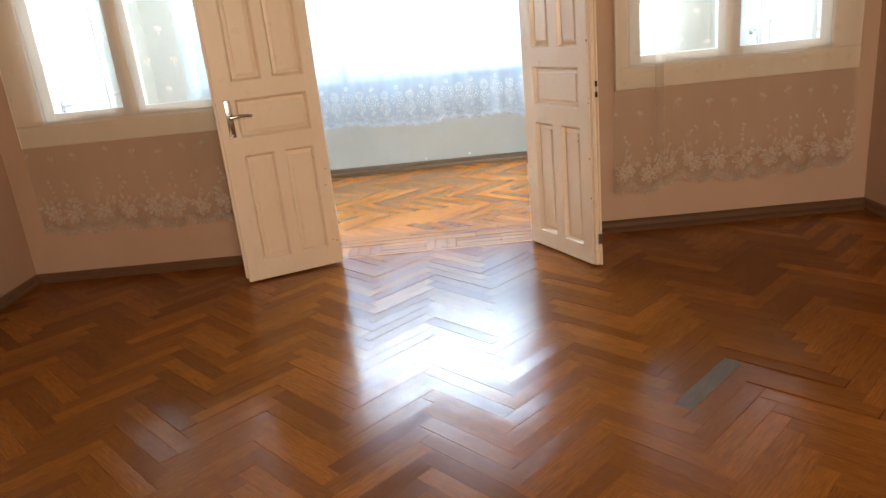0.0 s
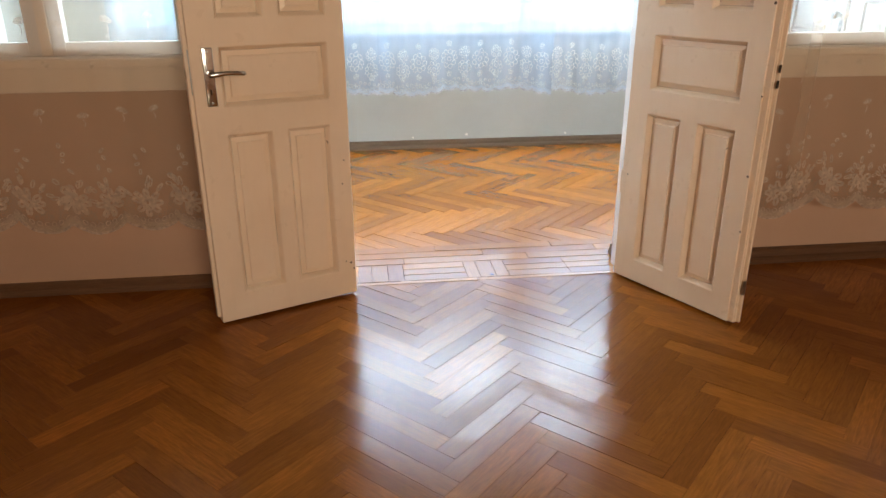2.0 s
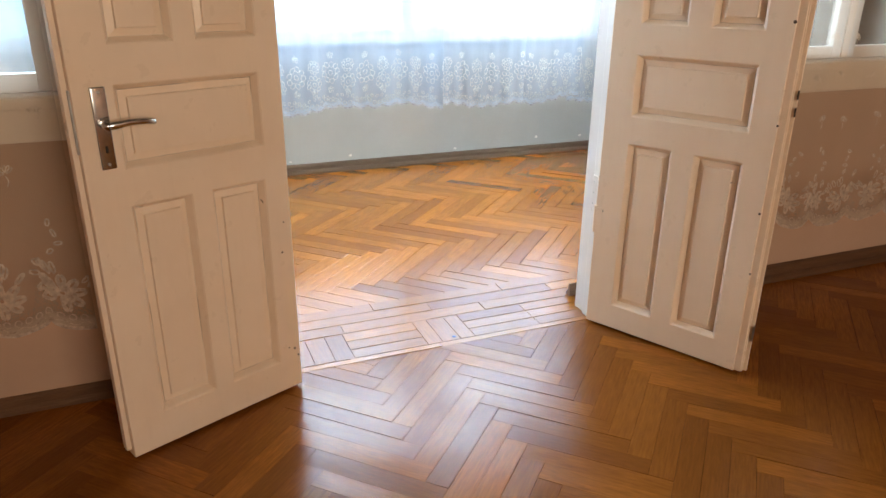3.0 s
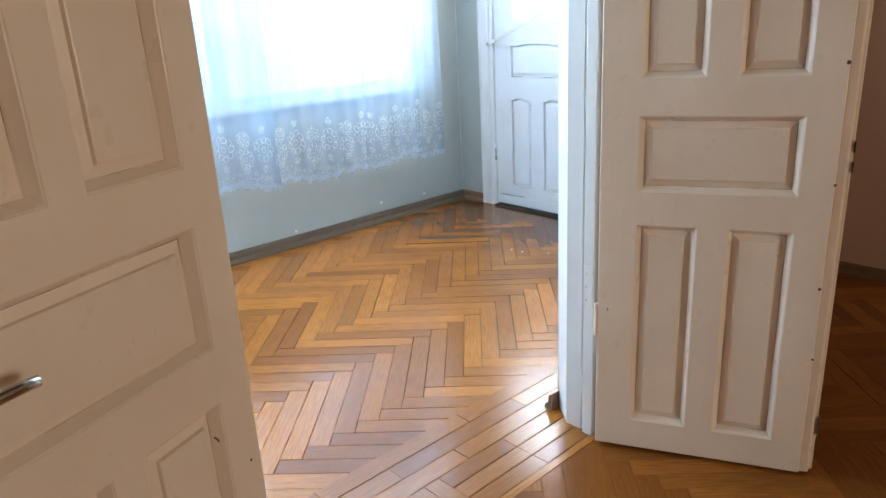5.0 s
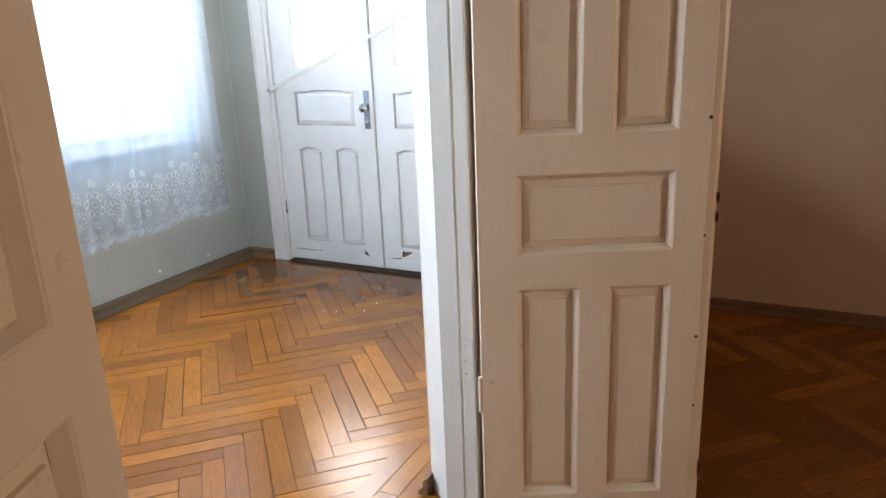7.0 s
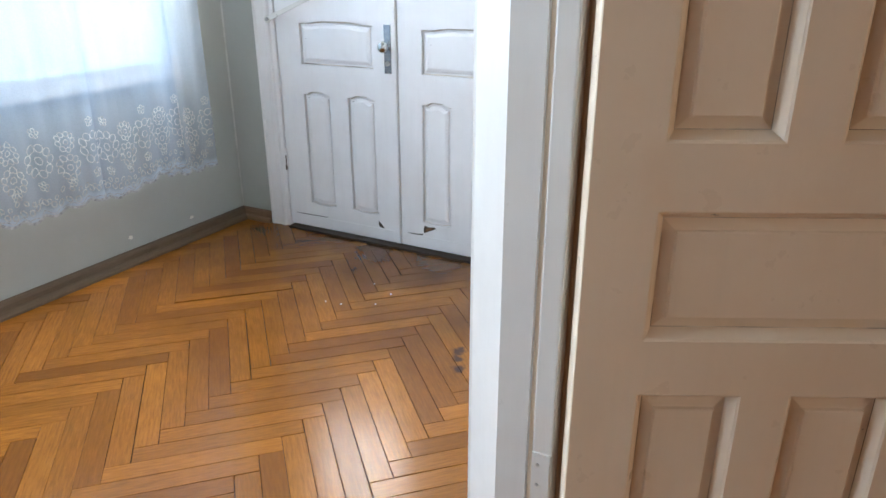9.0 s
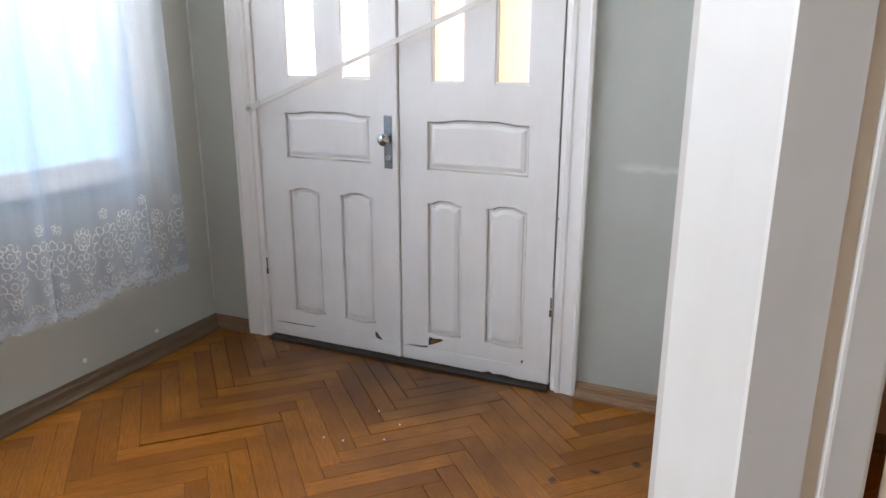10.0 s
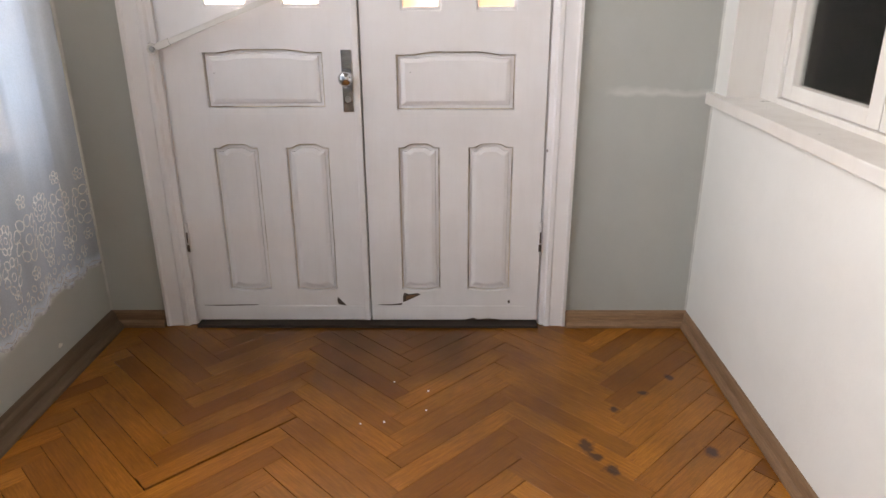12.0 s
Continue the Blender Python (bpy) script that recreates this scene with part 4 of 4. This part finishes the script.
# ---- sockets ----
def socket(m, label):
    e = empty("wall_socket", m, label, "socket", "wall sockets")
    part("plate", box(bmesh.new(), -0.04, 0.04, -0.012, 0.0, -0.04, 0.04, 0.004), M_PLASTIC, e)
    part("cover", cyl(bmesh.new(), pose(0, -0.016, 0, 90), 0.029, 0.026, 0.008, 24), M_PLASTIC, e)
    for s in (-1, 1):
        part("pin_hole", cyl(bmesh.new(), pose(s * 0.0095, -0.0205, 0, 90), 0.003, 0.003, 0.002, 10), M_GAP, e)
    return e


socket(pose(XR, 4.05, 0.75, 0, 0, -90), "ivory plastic wall socket on a peach wall")
socket(pose(XQ, 4.146, 0.725, 0, 0, 90), "ivory plastic wall socket on a peach wall")

# ---- outside ----
tagged(part("ground", boxes((-300, 300, -300, 300, -0.9, -0.6)), plain("dry_grass", (0.16, 0.15, 0.09), 0.9)), "pale dry ground round the house", "ground", kind="structure")
tagged(part("floor_slab", boxes((XQ - 0.2, XR + 0.2, YB - 0.2, YF + 0.3, -0.59, -0.022)), M_GAP), "dark bed under the parquet blocks", "floor", kind="structure")


# glowing sheet stands in for the daylit garden; colour bands tint the door's panes
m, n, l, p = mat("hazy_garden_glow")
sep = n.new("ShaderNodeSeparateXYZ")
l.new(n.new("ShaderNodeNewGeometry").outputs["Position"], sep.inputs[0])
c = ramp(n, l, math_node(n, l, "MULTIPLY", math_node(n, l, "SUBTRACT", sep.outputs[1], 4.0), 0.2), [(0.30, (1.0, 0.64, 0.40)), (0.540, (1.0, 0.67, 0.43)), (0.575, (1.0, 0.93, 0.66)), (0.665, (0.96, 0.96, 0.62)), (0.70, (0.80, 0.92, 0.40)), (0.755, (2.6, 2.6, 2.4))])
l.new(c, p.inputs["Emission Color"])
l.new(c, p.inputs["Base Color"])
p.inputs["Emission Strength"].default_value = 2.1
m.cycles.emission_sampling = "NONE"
tagged(part("backdrop", boxes((6.0, 6.02, -2, 10.5, -0.59, 6)), m), "glowing sheet outside the door, colour bands for garden and house front", "backdrop", kind="structure")

# blue glowing sheet added so the window shows bright through the curtains
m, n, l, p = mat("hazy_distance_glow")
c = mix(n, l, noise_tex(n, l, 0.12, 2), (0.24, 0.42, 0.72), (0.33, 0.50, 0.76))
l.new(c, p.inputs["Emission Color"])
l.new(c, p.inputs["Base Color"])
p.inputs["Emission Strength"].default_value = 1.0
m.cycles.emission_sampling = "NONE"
tagged(part("backdrop", boxes((-12, 16, 11.0, 11.1, -0.59, 8)), m), "glowing pale blue sheet outside the wide window, for hazy distance", "backdrop", kind="structure")

# ---- parquet ----


def block_bm(length, width, depth=0.018, c=0.0008, joint=0.0004):
    """One parquet block with eased upper edges, its middle at the origin, top at z = 0."""
    bm = bmesh.new()
    uvl = bm.loops.layers.uv.new("UVMap")
    a, b = length / 2 - joint, width / 2 - joint
    rows = [[bm.verts.new((sx * (a - i), sy * (b - i), z)) for sx, sy in ((-1, -1), (1, -1), (1, 1), (-1, 1))] for i, z in ((0, -depth), (0, -c), (c, 0))]
    for lo, hi in zip(rows, rows[1:]):
        for i in range(4):
            j = (i + 1) % 4
            bm.faces.new((lo[i], lo[j], hi[j], hi[i]))
    bm.faces.new(rows[-1])
    for f in bm.faces:
        for lp in f.loops:
            lp[uvl].uv = (lp.vert.co.x, lp.vert.co.y)
    return bm


def herringbone(ox, oy, along_x, BL, BW):
    """Poses (x, y, degrees) of the blocks of a herringbone; its columns run along x or y."""
    c = math.sqrt(0.5)
    ea, eb = ((c, c), (c, -c)) if along_x else ((c, c), (-c, c))
    out = []
    for j in range(-14, 15):
        for i in range(-130, 131):
            for kind in (0, 1):
                if kind == 0:
                    a, b = i * BW + BL / 2, i * BW + BW / 2
                else:
                    a, b = i * BW + BL + BW / 2, (i + 1) * BW - BL / 2
                a, b = a + j * BL, b - j * BL
                x, y = ox + a * ea[0] + b * eb[0], oy + a * ea[1] + b * eb[1]
                deg = math.degrees(math.atan2(*((ea if kind == 0 else eb)[::-1])))
                out.append((x, y, deg))
    return out


def lay(name, label, rect_area, spots, material, near, BL, BW, tilt, odd=(), gap=1.0, joint=0.0004):
    """Lays the blocks that fall in an area; those near the walked line are parts, the rest one joined part."""
    x0, x1, y0, y1 = rect_area
    e = empty(name, pose(0, 0, 0), label, "floor", kind="structure")
    rng = random.Random(41)
    sizes = [(0, 0), (0.0002, 0.0004), (0.0015, 0.0006), (0.003, 0.0012), (0.001, 0.0022)]
    cuts = []
    for dl, dw in (*sizes, (0.004, 0.009)):
        me = bpy.data.meshes.new("parquet_block")
        bm = block_bm(BL - dl * gap, BW - dw * gap, c=joint * 2, joint=joint)
        bm.to_mesh(me)
        bm.free()
        me.materials.append(material)
        cuts.append(me)
    worn = cuts[0].copy()
    worn.materials.clear()
    worn.materials.append(M_WORN)
    inside, edge = [], []
    r = BL * 0.5 * 0.72 + 0.03
    for x, y, deg in spots:
        if x0 - r < x < x1 + r and y0 - r < y < y1 + r:
            (inside if x0 + r < x < x1 - r and y0 + r < y < y1 - r else edge).append((x, y, deg))
    inside.sort(key=near)
    rest = []
    for k, (x, y, deg) in enumerate(inside):
        m = pose(x, y, rng.uniform(-0.0008, 0.0004), rng.gauss(0, tilt), rng.gauss(0, 0.06), deg)
        mesh = rng.choice(cuts[:5])
        for (qx, qy, kindly) in odd:
            if (x, y, deg) == min((q for q in inside if (q[2] % 180 < 90) == (kindly == "worn")), key=lambda q: math.hypot(q[0] - qx, q[1] - qy)):
                if kindly == "worn":
                    mesh = worn
                else:
                    m, mesh = pose(x, y, 0.004, 2.4, 0.3, deg), cuts[5]
        if k < 300:
            ob = new("parquet_block", mesh)
            ob.parent = e
            ob.matrix_basis = m
        else:
            rest.append(m)
    bm = bmesh.new()
    uvl = bm.loops.layers.uv.new("UVMap")

    def add(m, cut):
        dl, dw = rng.choice(sizes)
        t = block_bm(BL - dl * gap, BW - dw * gap, c=joint * 2, joint=joint)
        tu = t.loops.layers.uv.active
        if cut:
            inv = m.inverted()
            for co, no in (((x0, 0, 0), (-1, 0, 0)), ((x1, 0, 0), (1, 0, 0)), ((0, y0, 0), (0, -1, 0)), ((0, y1, 0), (0, 1, 0))):
                if t.faces:
                    bmesh.ops.bisect_plane(t, geom=t.verts[:] + t.edges[:] + t.faces[:], plane_co=inv @ Vector(co), plane_no=(inv.to_3x3() @ Vector(no)), clear_outer=True)
        vm = {v: bm.verts.new(m @ v.co) for v in t.verts}
        for f in t.faces:
            g = bm.faces.new([vm[v] for v in f.verts])
            for l0, l1 in zip(f.loops, g.loops):
                l1[uvl].uv = l0[tu].uv
        t.free()

    for m in rest:
        add(m, False)
    for x, y, deg in edge:
        add(pose(x, y, rng.uniform(-0.0008, 0.0004), rng.gauss(0, tilt * 0.7), 0, deg), True)
    stuff = part("far_parquet", bm, material, e)
    stuff["kind"] = "stuff"
    return e


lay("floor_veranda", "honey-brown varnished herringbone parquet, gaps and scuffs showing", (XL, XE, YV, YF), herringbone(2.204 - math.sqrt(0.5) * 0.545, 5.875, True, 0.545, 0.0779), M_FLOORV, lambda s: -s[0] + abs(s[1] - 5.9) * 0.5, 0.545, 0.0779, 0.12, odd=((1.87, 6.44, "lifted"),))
lay("floor_room", "dark glossy varnished herringbone parquet with a bare grey plank", (XQ, XR, YB, 4.475), herringbone(-0.305, 0.1, False, 0.440, 0.0733), M_FLOOR, lambda s: math.hypot(s[0] + 0.2, (s[1] - 2.9) * 0.8), 0.440, 0.0733, 0.7, odd=((1.10, 2.45, "worn"), (1.20, 2.66, "lifted"), (1.44, 2.46, "lifted"), (1.32, 2.28, "lifted")), gap=0.12, joint=0.0002)

# straight blocks in the doorway, then boards along the wall
e = empty("floor_threshold", pose(0, 0, 0), "straight worn parquet blocks and boards across the doorway", "floor", kind="structure")
rng = random.Random(5)


def laid(x0, x1, y0, y1, along_x, lift=0.0012):
    l, w = (x1 - x0, y1 - y0) if along_x else (y1 - y0, x1 - x0)
    ob = part("parquet_block", block_bm(l, w), M_FLOORV, e)
    ob.matrix_basis = pose((x0 + x1) / 2, (y0 + y1) / 2, lift + rng.uniform(-0.0004, 0.0004), rng.gauss(0, 0.25), rng.gauss(0, 0.1), 0 if along_x else 90)


laid(-0.70, -0.02, 4.395, 4.425, True)
laid(-0.015, 0.70, 4.395, 4.425, True)
x = -0.70
while x < 0.69:
    if -0.42 < x < -0.10 or 0.10 < x < 0.45:
        w = 0.30
        for k in range(3):
            laid(x, x + w, 4.428 + 0.068 * k, 4.494 + 0.068 * k, True)
    else:
        w = min(rng.choice((0.062, 0.074, 0.078)), 0.70 - x)
        laid(x, x + w, 4.428, 4.630, False)
    x += w
for k, cuts in enumerate(((-0.98, -0.35, 0.28, 0.98), (-0.98, -0.62, 0.06, 0.66, 0.98), (-0.98, -0.18, 0.44, 0.98))):
    for xa, xb in zip(cuts, cuts[1:]):
        laid(xa, xb, (4.634, 4.712, 4.790)[k], (4.710, 4.788, 4.866)[k], True, 0.0016)
part("knot_hole", cyl(bmesh.new(), pose(0.057, 4.453, 0.0020), 0.009, 0.007, 0.001, 8), M_GAP, e)

# crumbs of paint on the veranda floor
for cx, cy, s in ((2.269, 5.881, 0.005), (2.206, 5.749, 0.006), (2.08, 5.753, 0.005), (1.997, 5.978, 0.005), (2.008, 5.896, 0.006)):
    bm = bmesh.new()
    bmesh.ops.create_icosphere(bm, subdivisions=1, radius=s, matrix=pose(cx, cy, 0.002) @ Matrix.Diagonal((1, 0.7, 0.4, 1)))
    tagged(part("paint_flake", bm, M_FLECK), "tiny white paint flake lying on the parquet", "paint flake", "paint flakes")
